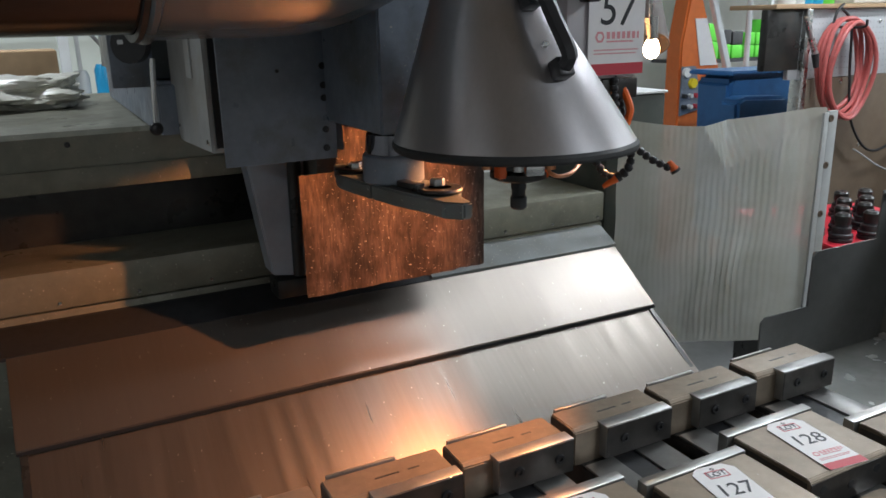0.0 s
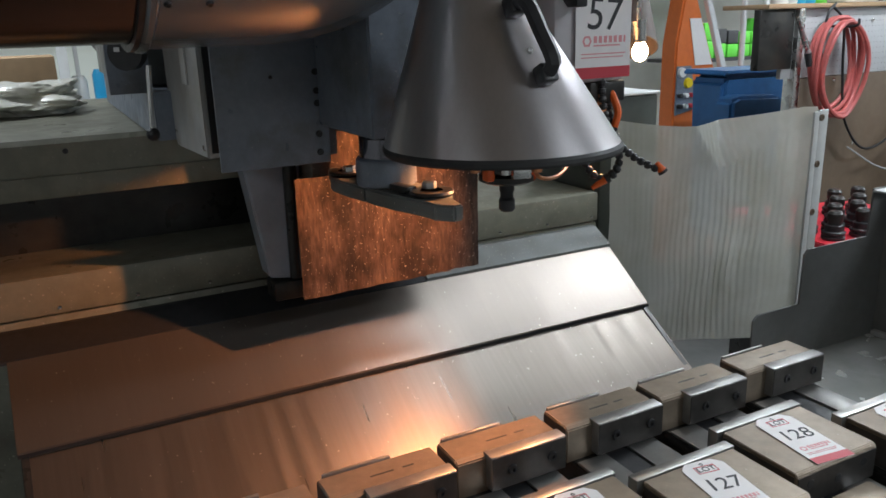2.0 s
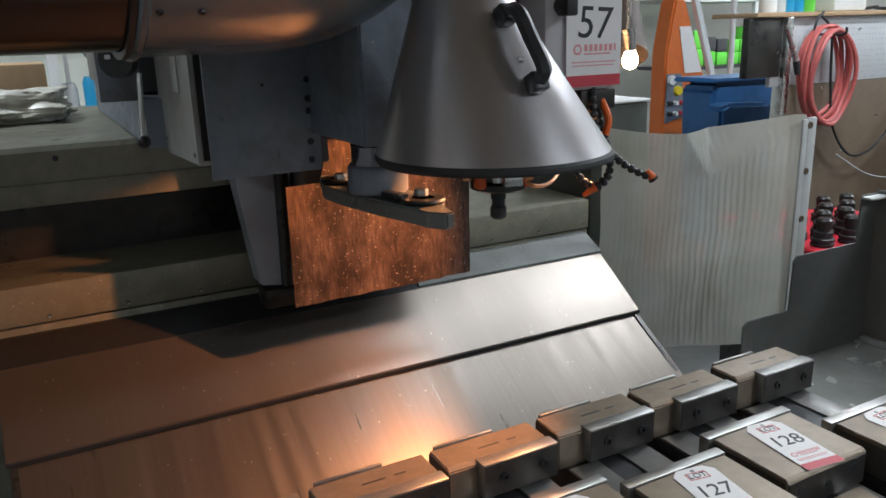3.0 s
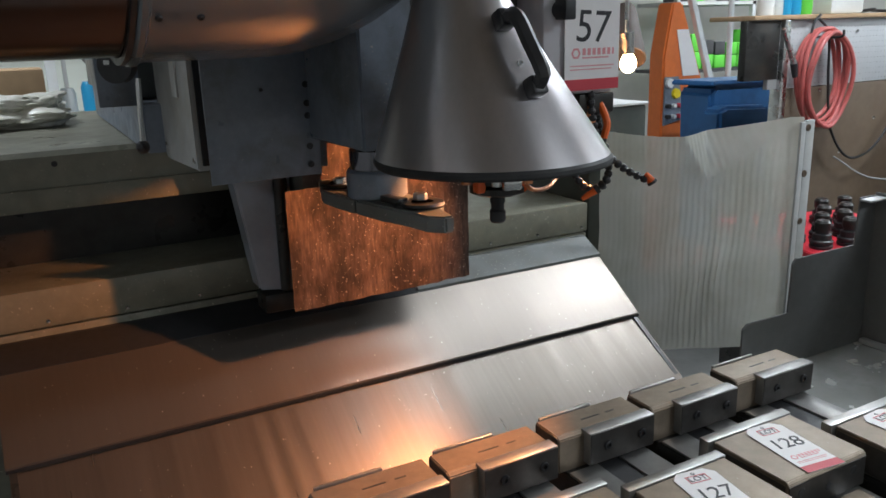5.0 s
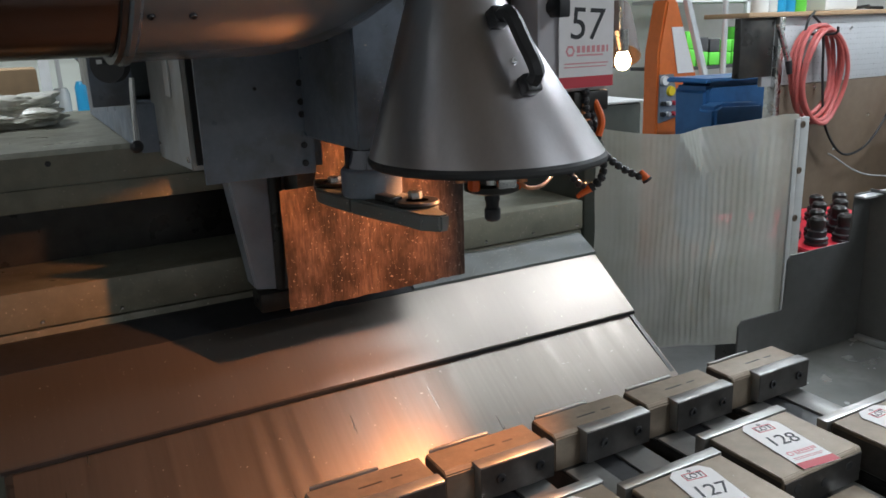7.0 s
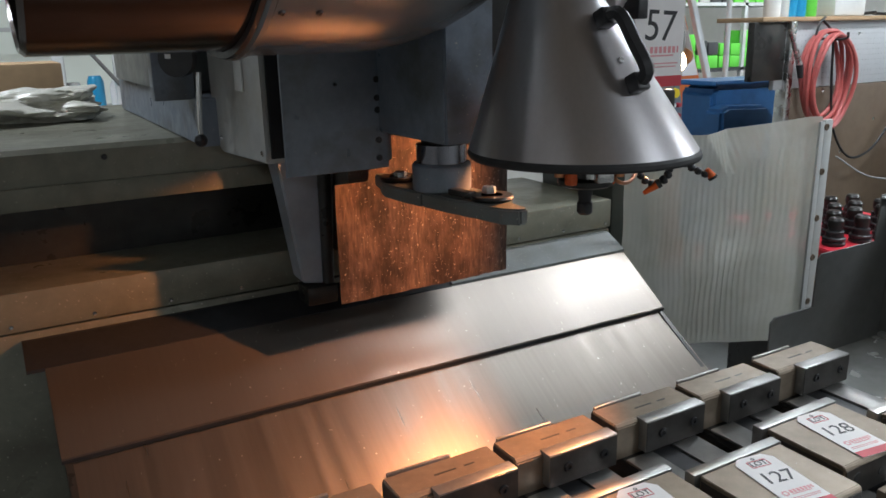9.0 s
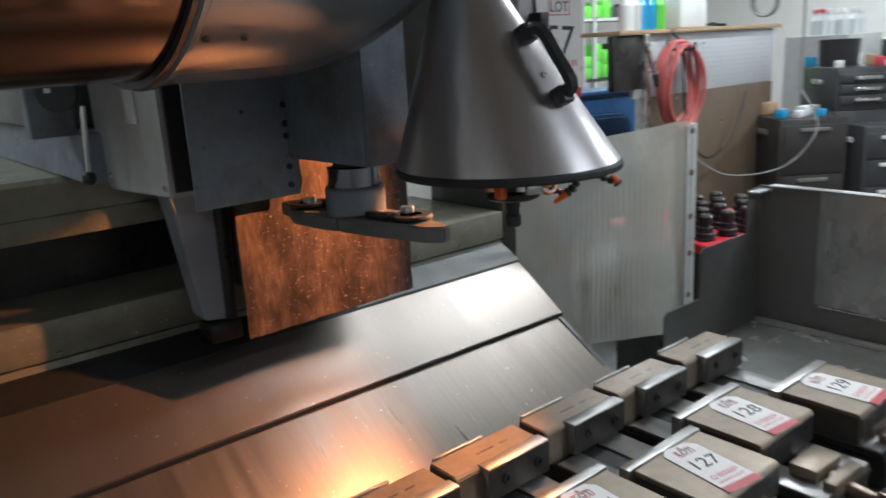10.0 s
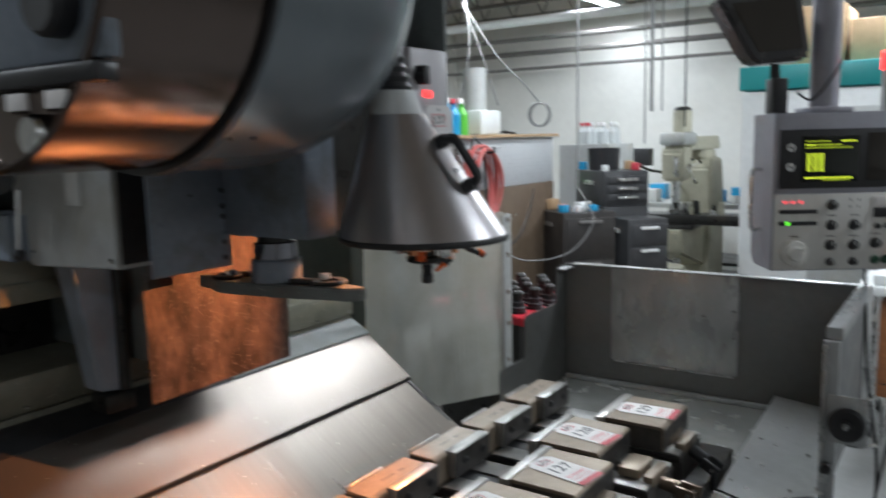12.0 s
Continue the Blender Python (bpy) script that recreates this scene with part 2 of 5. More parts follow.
def finish(name, bm, material, sharp=26):
    bmesh.ops.recalc_face_normals(bm, faces=bm.faces)
    me = bpy.data.meshes.new(name)
    bm.to_mesh(me)
    bm.free()
    for q in me.polygons:
        q.use_smooth = True
    me.set_sharp_from_angle(angle=radians(sharp))
    me.materials.append(material)
    return me


def part(name, bm, material, parent, label="", local=False):
    """One mesh under a thing or part; bm holds world coordinates unless local."""
    if not local:
        bm.transform(full(parent).inverted())
    ob = new(name, finish(name, bm, material))
    ob.parent = parent
    return tagged(ob, label)


def single(name, bm, material, label="", category="", group="", kind="", base=(0, 0, 0)):
    bm.transform(Matrix.Translation(base).inverted())
    ob = new(name, finish(name, bm, material))
    ob.location = base
    return tagged(ob, label, category, group, kind)


def merge(bm, other, m=None):
    if m is not None:
        other.transform(m)
    me = bpy.data.meshes.new("tmp")
    other.to_mesh(me)
    other.free()
    bm.from_mesh(me)
    bpy.data.meshes.remove(me)
    return bm


def box(x0, x1, y0, y1, z0, z1, bevel=0.0, bm=None, m=None, seg=2):
    b = bmesh.new()
    bmesh.ops.create_cube(b, size=1)
    for v in b.verts:
        v.co = ((x0 + x1) / 2 + v.co.x * (x1 - x0), (y0 + y1) / 2 + v.co.y * (y1 - y0), (z0 + z1) / 2 + v.co.z * (z1 - z0))
    if bevel:
        bmesh.ops.bevel(b, geom=b.edges[:], offset=bevel, segments=seg, affect="EDGES", profile=0.5)
    return merge(bm if bm else bmesh.new(), b, m)


def frame_to(p0, p1):
    z = Vector(p1) - Vector(p0)
    return Matrix.Translation(p0) @ z.to_track_quat("Z", "Y").to_matrix().to_4x4(), z.length


def rod(p0, p1, r0, r1=None, seg=24, bevel=0.0, bm=None):
    m, length = frame_to(p0, p1)
    b = bmesh.new()
    bmesh.ops.create_cone(b, cap_ends=True, segments=seg, radius1=r0, radius2=r0 if r1 is None else r1, depth=length)
    bmesh.ops.translate(b, verts=b.verts, vec=(0, 0, length / 2))
    if bevel:
        rim = [e for e in b.edges if len(e.link_faces) == 2 and any(len(f.verts) > 4 for f in e.link_faces)]
        bmesh.ops.bevel(b, geom=rim, offset=bevel, segments=2, affect="EDGES")
    return merge(bm if bm else bmesh.new(), b, m)


def lathe(profile, seg=48, m=None, bm=None):
    """Turns (radius, height) rows round the z axis."""
    b = bmesh.new()
    rings = []
    for r, h in profile:
        if r < 1e-6:
            rings.append([b.verts.new((0, 0, h))])
        else:
            rings.append([b.verts.new((r * math.cos(2 * math.pi * i / seg), r * math.sin(2 * math.pi * i / seg), h)) for i in range(seg)])
    for a, c in zip(rings, rings[1:]):
        for i in range(seg):
            j = (i + 1) % seg
            if len(a) == 1 and len(c) > 1:
                b.faces.new((a[0], c[i], c[j]))
            elif len(c) == 1 and len(a) > 1:
                b.faces.new((a[i], a[j], c[0]))
            elif len(a) > 1:
                b.faces.new((a[i], a[j], c[j], c[i]))
    return merge(bm if bm else bmesh.new(), b, m)


def smooth_path(points, n=8):
    pts = [Vector(p) for p in points]
    pts = [2 * pts[0] - pts[1]] + pts + [2 * pts[-1] - pts[-2]]
    res = []
    for i in range(1, len(pts) - 2):
        a, b, c, d = pts[i - 1:i + 3]
        for k in range(n):
            t = k / n
            res.append(0.5 * ((2 * b) + (c - a) * t + (2 * a - 5 * b + 4 * c - d) * t * t + (3 * b - a - 3 * c + d) * t ** 3))
    return res + [pts[-2]]


def tube(points, r, seg=8, n=8, bm=None, closed=False):
    path = smooth_path(points, n) if n > 1 else [Vector(p) for p in points]
    b = bmesh.new()
    rings, side = [], None
    for i, q in enumerate(path):
        d = (path[min(i + 1, len(path) - 1)] - path[max(i - 1, 0)]).normalized()
        if side is None:
            side = d.orthogonal().normalized()
        side = (side - d * side.dot(d)).normalized()
        up = d.cross(side)
        rings.append([b.verts.new(q + r * (math.cos(2 * math.pi * k / seg) * side + math.sin(2 * math.pi * k / seg) * up)) for k in range(seg)])
    for a, c in zip(rings, rings[1:]):
        for k in range(seg):
            b.faces.new((a[k], a[(k + 1) % seg], c[(k + 1) % seg], c[k]))
    b.faces.new(rings[0])
    b.faces.new(rings[-1])
    return merge(bm if bm else bmesh.new(), b)


def prism(outline, axis, a, b_, bevel=0.0, bm=None):
    """An outline of (u, v) rows pushed along axis x, y or z from a to b_."""
    b = bmesh.new()
    place = {"x": lambda u, v, w: (w, u, v), "y": lambda u, v, w: (u, w, v), "z": lambda u, v, w: (u, v, w)}[axis]
    lo = [b.verts.new(place(u, v, a)) for u, v in outline]
    hi = [b.verts.new(place(u, v, b_)) for u, v in outline]
    b.faces.new(lo)
    b.faces.new(list(reversed(hi)))
    for i in range(len(lo)):
        j = (i + 1) % len(lo)
        b.faces.new((lo[i], hi[i], hi[j], lo[j]))
    if bevel:
        bmesh.ops.recalc_face_normals(b, faces=b.faces)
        bmesh.ops.bevel(b, geom=b.edges[:], offset=bevel, segments=2, affect="EDGES")
    return merge(bm if bm else bmesh.new(), b)


def words(name, text, size, m, material, parent, depth=0.0004, slant=0.0):
    """Raised lettering in the built-in font; m is its pose under the parent."""
    data = bpy.data.curves.new(name, "FONT")
    data.body, data.size, data.extrude, data.align_x, data.align_y, data.shear = text, size, depth, "CENTER", "CENTER", slant
    tmp = new("tmp_text", data)
    bpy.context.view_layer.update()
    me = bpy.data.meshes.new_from_object(tmp.evaluated_get(bpy.context.evaluated_depsgraph_get()))
    bpy.data.objects.remove(tmp)
    me.materials.clear()
    me.materials.append(material)
    ob = new(name, me)
    ob.parent, ob.matrix_basis = parent, m
    return ob


def screws(places, axis, r, parent, material, name="screw", h=0.003):
    """Cap screws on one shared mesh, their heads along axis."""
    b = lathe([(r * 0.45, h * 0.5), (r * 0.45, h), (r * 0.9, h), (r, h * 0.7), (r, -h)], 12)
    bmesh.ops.contextual_create(b, geom=[v for v in b.verts if abs(v.co.z - h * 0.5) < 1e-6])
    me = finish(name, b, material)
    turn = Vector(axis).to_track_quat("Z", "Y").to_matrix().to_4x4()
    inv = full(parent).inverted()
    for q in places:
        ob = new(name, me)
        ob.parent = parent
        ob.matrix_basis = inv @ Matrix.Translation(q) @ turn

# ---------- the room ----------
X0, X1, Y0, Y1, ZC = -4.0, 10.4, -5.0, 6.4, 3.7
single("floor", box(X0, X1, Y0, Y1, -0.1, 0), CONCRETE, "grey painted concrete workshop floor", "floor", kind="structure")
single("ceiling", box(X0, X1, Y0, Y1, ZC, ZC + 0.1), CEIL, "dusty board ceiling over the joists", "ceiling", kind="structure")
single("wall_east", box(X1, X1 + 0.15, Y0, Y1, 0, ZC), WALL, "white painted workshop wall", "wall", kind="structure")
single("wall_south", box(X0, X1, Y0 - 0.15, Y0, 0, ZC), WALL, "white painted workshop wall", "wall", kind="structure")
single("wall_west", box(X0 - 0.15, X0, Y0, Y1, 0, ZC), WALL, "white painted workshop wall", "wall", kind="structure")
b = box(X0, -0.2, Y1, Y1 + 0.15, 0, ZC)
box(3.2, X1, Y1, Y1 + 0.15, 0, ZC, bm=b)
box(-0.2, 3.2, Y1, Y1 + 0.15, 0, 0.9, bm=b)
box(-0.2, 3.2, Y1, Y1 + 0.15, 2.6, ZC, bm=b)
single("wall_north", b, WALL, "white painted workshop wall with a wide window", "wall", kind="structure")
win = thing("window_1", "wide steel-framed window with pale daylight behind", "window", (1.5, Y1, 0.9), kind="structure")
for x in (-0.2, 0.65, 1.5, 2.35, 3.17):
    part("window_frame", box(x, x + 0.03, Y1 + 0.03, Y1 + 0.08, 0.9, 2.6, 0.004), WHITE, win)
for z in (0.9, 1.75, 2.57):
    part("window_rail", box(-0.2, 3.2, Y1 + 0.035, Y1 + 0.075, z, z + 0.03, 0.004), WHITE, win)
single("backdrop", box(-0.8, 3.8, Y1 + 0.5, Y1 + 0.52, 0.4, 3.2), WINDOW_GLOW, "pale daylight outside the window", "backdrop", kind="structure")

for i in range(9):
    x = 2.2 + i * 0.95
    joist = thing("ceiling_joist", "dusty open-web steel ceiling joist", "joist", (x, 1, 3.3), group="ceiling joists")
    part("chord", box(x - 0.04, x + 0.04, Y0, Y1, 3.66, 3.70), JOIST, joist)
    part("chord", box(x - 0.035, x + 0.035, Y0, Y1, 3.22, 3.26), JOIST, joist)
    web = bmesh.new()
    for k in range(26):
        y = Y0 + 0.2 + k * 0.43
        rod((x, y, 3.24), (x, y + 0.215, 3.67), 0.011, seg=6, bm=web)
        rod((x, y + 0.215, 3.67), (x, y + 0.43, 3.24), 0.011, seg=6, bm=web)
    part("web", web, JOIST, joist)
for x, z, r, mt, lab in ((9.9, 2.78, 0.035, JOIST, "grey steel conduit under the ceiling"), (10.1, 2.60, 0.022, JOIST, "thin steel conduit along the wall"), (8.7, 3.0, 0.05, WHITE, "white painted pipe under the joists"), (9.3, 2.88, 0.03, JOIST, "dark steel pipe under the joists")):
    single("ceiling_pipe", rod((x, Y0, z), (x, Y1, z), r, seg=12), mt, lab, "pipe", base=(x, 0.5, z))
for x, y, z, n, yaw in TUBES:
    f = thing("ceiling_light", "white fluorescent batten with two lit tubes", "ceiling light", (x, y, z), group="ceiling lights")
    f.matrix_basis = pose(x, y, z, 0, 0, yaw)
    part("housing", box(-0.65, 0.65, -0.08, 0.08, 0, 0.07, 0.01), WHITE, f, local=True)
    for dy in (-0.04, 0.04):
        part("lamp_tube", rod((-0.6, dy, -0.02), (0.6, dy, -0.02), 0.013, seg=10), TUBE_GLOW, f, local=True)
    for dx in (-0.5, 0.5):
        part("hanger", rod((dx, 0, 0.07), (dx, 0, ZC - z), 0.004, seg=6), JOIST, f, local=True)

# ---------- the milling machine ----------
mill = thing("milling_machine", "large grey travelling-column milling machine with oily sheet steel guards", "milling machine", (1.9, 1.8, 0))
bed = part("rear_bed", box(0.70, 2.69, 1.82, 2.90, 0, 1.066, 0.006), OLIVE, mill)
part("way_lip", box(0.70, 2.69, 1.815, 2.30, 1.070, 1.160, 0.005), OLIVE, mill, "oily olive-grey cover lip")
screws([(0.84 + 0.166 * i, 1.815, 1.085) for i in range(12)], (0, -1, 0), 0.0045, mill, STEEL)
# recess wall, one dark colour all over
part("way_wall", box(0.70, 1.95, 2.06, 2.30, 1.158, 1.40), OIL_AND_SHADE, mill, "dark recessed way between lip and beam")
part("way_beam", prism([(1.80, 1.337), (1.80, 1.452), (1.815, 1.462), (2.90, 1.462), (2.90, 1.337)], "x", 0.70, 1.72), OLIVE, mill, "olive-grey way cover beam")
part("beam_strip", box(0.70, 1.72, 1.792, 1.80, 1.337, 1.385, 0.002), OLIVE, mill)
screws([(1.235, 1.80, 1.435), (0.9, 1.80, 1.435)], (0, -1, 0), 0.006, mill, BLACK)
part("front_base", box(1.0, 2.75, 0.52, 1.60, 0, 0.62, 0.01), OIL_AND_SHADE, mill)
# left length is black to paint in the shadow there; the right stays grey
part("wiper_strip", prism([(1.725, 1.006), (1.725, 1.014), (1.800, 1.050), (1.818, 1.050), (1.818, 1.030)], "x", 1.02, 2.05), BLACK, mill, "wiper strip, painted black where it lies in shadow")
part("wiper_strip", prism([(1.725, 1.008), (1.725, 1.020), (1.800, 1.060), (1.818, 1.060), (1.818, 1.040)], "x", 2.052, 2.668), GREY_DIRTY, mill, "dark wiper strip above the chip guards")


def slope_panel(name, y0, z0, y1, z1, material, label, x0=1.055, x1=2.665, th=0.005):
    n = Vector((0, -(z0 - z1), y0 - y1)).normalized() * th
    fold = prism([(y0, z0), (y1, z1), (y1 - 0.002, z1 - 0.012), (y1 + 0.004, z1 - 0.012), (y1 - n.y, z1 - n.z), (y0 - n.y, z0 - n.z)], "x", x0, x1, 0.0008)
    ob = part(name, fold, material, mill, label)
    grain = ob.data.uv_layers.new(name="grain")
    for loop in ob.data.loops:
        v = ob.data.vertices[loop.vertex_index].co
        grain.data[loop.index].uv = (v.x, v.y - v.z)
    return ob


slope_panel("upper_chip_guard", 1.731, 1.016, 1.547, 0.886, PANEL, "sloped brushed steel chip guard, upper sheet")
slope_panel("lower_chip_guard", 1.60, 0.906, 1.13, 0.608, PANEL_B, "sloped worn steel chip guard, lower sheet", 1.060, 2.663)
# black strip puts the shadow under the folded edge into colour
part("lip_shade", box(1.056, 2.664, 1.5425, 1.5445, 0.8765, 0.8835), BLACK, mill, "black strip painted as the shadow gap under the upper sheet")
part("guard_end", prism([(1.73, 1.00), (1.13, 0.60), (1.13, 0.45), (1.73, 0.45)], "x", 1.062, 1.075), OIL_AND_SHADE, mill)
part("guard_end", prism([(1.73, 1.00), (1.13, 0.60), (1.13, 0.45), (1.73, 0.45)], "x", 2.645, 2.658), OIL_AND_SHADE, mill)

# column and head
part("column", box(1.72, 2.09, 1.62, 2.60, 1.164, 3.1, 0.01), GREY_DIRTY, mill)
part("side_box", prism([(1.285, 1.466), (1.285, 1.73), (1.64, 1.73), (1.64, 1.490), (1.59, 1.452)], "x", 1.437, 1.61, 0.003), PALE, mill, "pale grey side cover")
# black sheet paints the darkness of the gap behind the cover plate
part("side_gap_shade", box(1.445, 1.60, 1.278, 1.2835, 1.475, 1.715), RUBBER, mill)
part("label_strip", box(1.4342, 1.4366, 1.388, 1.438, 1.583, 1.652), WHITE, mill, "blank white label strip")
screws([(1.437, 1.305, 1.482), (1.437, 1.58, 1.482)], (-1, 0, 0), 0.005, mill, STEEL)
part("cover_plate", box(1.437, 1.618, 1.182, 1.188, 1.457, 1.74, 0.0012), GREY, mill, "speckled blue-grey cover plate")
screws([(1.600, 1.182, z) for z in (1.475, 1.505, 1.555, 1.575, 1.605)], (0, -1, 0), 0.0055, mill, BLACK)
screws([(1.527, 1.182, 1.600)], (0, -1, 0), 0.003, mill, BLACK)
# added out of sight under the head, blocks bulb light from the way beam
part("light_blocker", box(1.60, 1.738, 1.56, 1.618, 1.452, 1.516, 0.003), OIL_AND_SHADE, mill, "unseen black block added to keep lamp light off the beam")
part("head_body", prism([(1.607, 0.966), (1.690, 0.966), (1.690, 1.66), (1.60, 1.66), (1.60, 1.330), (1.618, 1.330), (1.618, 1.215), (1.603, 1.19)], "z", 1.518, 2.4, 0.003), GREY, mill, "blue-grey machine head body")
part("head_strip", box(1.600, 1.645, 1.224, 1.42, 1.462, 1.517, 0.002), GREY, mill)
# the shadow on this face is put into its near-black colour
part("head_front", box(1.692, 1.885, 0.990, 1.64, 1.521, 2.4, 0.004), OIL_AND_SHADE, mill, "head front behind the spindle guard, its shadow painted dark")
screws([(1.70, 0.990, 1.545), (1.87, 0.990, 1.60)], (0, -1, 0), 0.006, mill, BLACK)
screws([(1.607, 1.055, 1.672)], (-1, 0, 0), 0.005, mill, BLACK)
part("bracket_plate", box(1.330, 1.41, 1.66, 1.70, 1.555, 1.76, 0.002), GREY, mill)
part("rear_cover", prism([(1.60, 1.463), (1.60, 1.560), (2.70, 1.560), (2.70, 1.463)], "x", 1.402, 1.72, 0.003), GREY, mill)
part("rear_tower", box(1.385, 1.72, 1.78, 2.62, 1.562, 2.6, 0.004), GREY_DIRTY, mill)

YC, ZD = 1.000, 1.963
drum = part("drum", lathe([(0.0, 0.03), (0.294, 0.03), (0.294, 0.004), (0.298, 0), (0.303, 0.006), (0.303, 0.240), (0.0, 0.240)], 128, pose(1.080, YC, ZD, 0, 90, 0)), DRUM, mill, "dark lacquered motor drum with copper reflections")
prof = [(0.0, 0), (0.311, 0), (0.315, 0.004), (0.315, 0.010), (0.310, 0.014), (0.310, 0.16)]
for i in range(1, 17):
    a = math.pi / 2 * i / 16
    prof.append((0.310 * math.cos(a) if i < 16 else 0.0, 0.16 + 0.325 * math.sin(a)))
part("casing", lathe(prof, 128, pose(1.310, YC, ZD, 0, 90, 0)), CASING, mill, "round blue-grey casing with a domed end")
part("casing_seam", lathe([(0.304, 0), (0.3125, 0), (0.3125, 0.006), (0.304, 0.006)], 128, pose(1.3035, YC, ZD, 0, 90, 0)), BLACK, mill)
screws([(x, YC - 0.1655, ZD - 0.2620) for x in (1.332, 1.375)], (0, -0.534, -0.845), 0.0042, mill, BLACK)

mount = part("motor_mount", box(1.088, 1.108, 0.730, 1.20, 1.786, 2.15, 0.004), GREY, mill, "blue-grey motor mount plate in the open drum end")
part("mount_bar", box(1.080, 1.1085, 0.74, 1.22, 1.762, 1.784, 0.004), BLACK, mill)
for y in (0.825, 0.910, 0.995):
    part("mount_label", box(1.083, 1.0875, y - 0.022, y + 0.022, 1.737, 1.757, 0.001), TAG, mill)
part("mount_boss", lathe([(0, 0.02), (0.022, 0.02), (0.026, 0.014), (0.026, 0), (0, 0)], 24, pose(1.109, 0.90, 1.708, 0, -90, 0)), STEEL, mill)
part("mount_knob", lathe([(0, 0.03), (0.030, 0.03), (0.036, 0.022), (0.036, 0), (0, 0)], 24, pose(1.087, 0.80, 1.845, 0, -90, 0)), BLACK, mill)

# clamp lever under the casing
lever = part("clamp_lever", rod((1.392, 1.530, 1.615), (1.386, 1.539, 1.495), 0.0055, 0.0045, 14), CHROME, mill, "chrome lever with a black ball knob")
part("ball_knob", lathe([(0, -0.013), (0.006, -0.0115), (0.011, -0.007), (0.013, 0), (0.011, 0.007), (0.006, 0.0115), (0, 0.013)], 24, pose(1.386, 1.539, 1.485)), BLACK, lever, "black ball knob")
part("lever_hub", lathe([(0, 0), (0.030, 0), (0.034, 0.008), (0.034, 0.03), (0.0, 0.03)], 28, pose(1.372, 1.566, 1.640, 90, 0, -35)), BLACK, mill, "black lever hub with two white marks")
for dx in (-0.010, 0.012):
    part("hub_mark", box(-0.005, 0.006, -0.0006, 0, -0.004, 0.004, m=pose(1.352 + dx, 1.5412 - dx * 0.4, 1.645, 0, 0, -35)), WHITE, mill)

# carriage leg and brown flap
leg = part("changer_leg", prism([(1.566, 1.457), (1.587, 1.352), (1.622, 1.108), (1.700, 1.096), (1.720, 1.457)], "y", 1.690, 1.760, 0.004), LEG, mill, "tapered light blue-grey support leg")
part("leg_rib", rod((1.690, 1.684, 1.457), (1.683, 1.684, 1.102), 0.017, 0.014, 20), OIL_AND_SHADE, mill)
part("leg_foot", box(1.626, 1.705, 1.675, 1.750, 1.050, 1.098, 0.008), OIL_AND_SHADE, mill)
flap = bmesh.new()
N = 44
rows = []
for j in range(15):
    row = []
    for i in range(N + 1):
        x = 1.655 + 0.448 * i / N
        zb = 1.094 + 0.003 * noise.noise((x * 40, 0, 0)) + 0.002 * noise.noise((x * 130, 3, 0)) + 0.006 * (x - 1.66) / 0.44
        zt = 1.365 if not 1.742 < x < 1.800 else 1.470
        if x > 1.80:
            zt = 1.475
        z = zb + (zt - zb) * j / 14
        y = 1.538 + 0.004 * noise.noise((x * 9, z * 4, 0)) + 0.003 * math.sin(x * 55) * (1.4 - z)
        row.append(flap.verts.new((x + 0.002 * noise.noise((z * 60, i // N, 7)), y, z)))
    rows.append(row)
for a, c in zip(rows, rows[1:]):
    for i in range(N):
        flap.faces.new((a[i], a[i + 1], c[i + 1], c[i]))
bmesh.ops.solidify(flap, geom=flap.faces[:], thickness=0.004)
part("wiper_flap", flap, FLAP, mill, "rust-brown hanging wiper flap with ragged lower edge")

# tool changer
PX, PY = 1.704, 1.152
changer = thing("tool_changer", "double-ended tool changer arm in oily grey steel", "tool changer", (PX, PY, 1.42))
part("hub", lathe([(0, 1.414), (0.048, 1.414), (0.051, 1.417), (0.051, 1.458), (0.048, 1.462), (0, 1.462)], 48, pose(PX, PY, 0)), GREY, changer)
part("collar", lathe([(0, 1.4625), (0.044, 1.4625), (0.044, 1.494), (0.036, 1.496), (0, 1.496)], 48, pose(PX, PY, 0)), DARKCHROME, changer, "polished steel collar")
part("spindle_shaft", rod((PX, PY, 1.496), (PX, PY, 1.535), 0.034, seg=32), OIL_AND_SHADE, changer)
turn = math.atan2(-0.170, 0.032)
ARM = Matrix.Translation((PX, PY, 0)) @ Matrix.Rotation(turn, 4, "Z")
for k in (0, math.pi):
    half = ARM @ Matrix.Rotation(k, 4, "Z")
    a = prism([(0, -0.046), (0.07, -0.046), (0.13, -0.040), (0.185, -0.040), (0.212, -0.024), (0.214, -0.008), (0.185, 0.002), (0.160, 0.010), (0.148, 0.026), (0.120, 0.040), (0.06, 0.046), (0, 0.046)], "z", 1.388, 1.4135, 0.003)
    a.transform(half)
    part("arm", a, GREY_DIRTY, changer, "thick arm with a hooked gripper end")
    g = lathe([(0.018, 1.414), (0.034, 1.414), (0.036, 1.4175), (0.034, 1.4215), (0.018, 1.4215)], 32)
    g.transform(half @ Matrix.Translation((0.125, 0.0, 0)))
    part("gripper_ring", g, OIL_AND_SHADE, changer)
    s = lathe([(0, 1.4325), (0.011, 1.4325), (0.012, 1.4305), (0.012, 1.4215), (0, 1.4215)], 6)
    s.transform(half @ Matrix.Translation((0.112, 0.006, 0)))
    part("hex_bolt", s, STEEL, changer, "bright hexagon bolt")
    s = box(0.05, 0.10, -0.030, -0.010, 1.4145, 1.4255, 0.002)
    s.transform(half)
    part("key_block", s, OIL_AND_SHADE, changer)

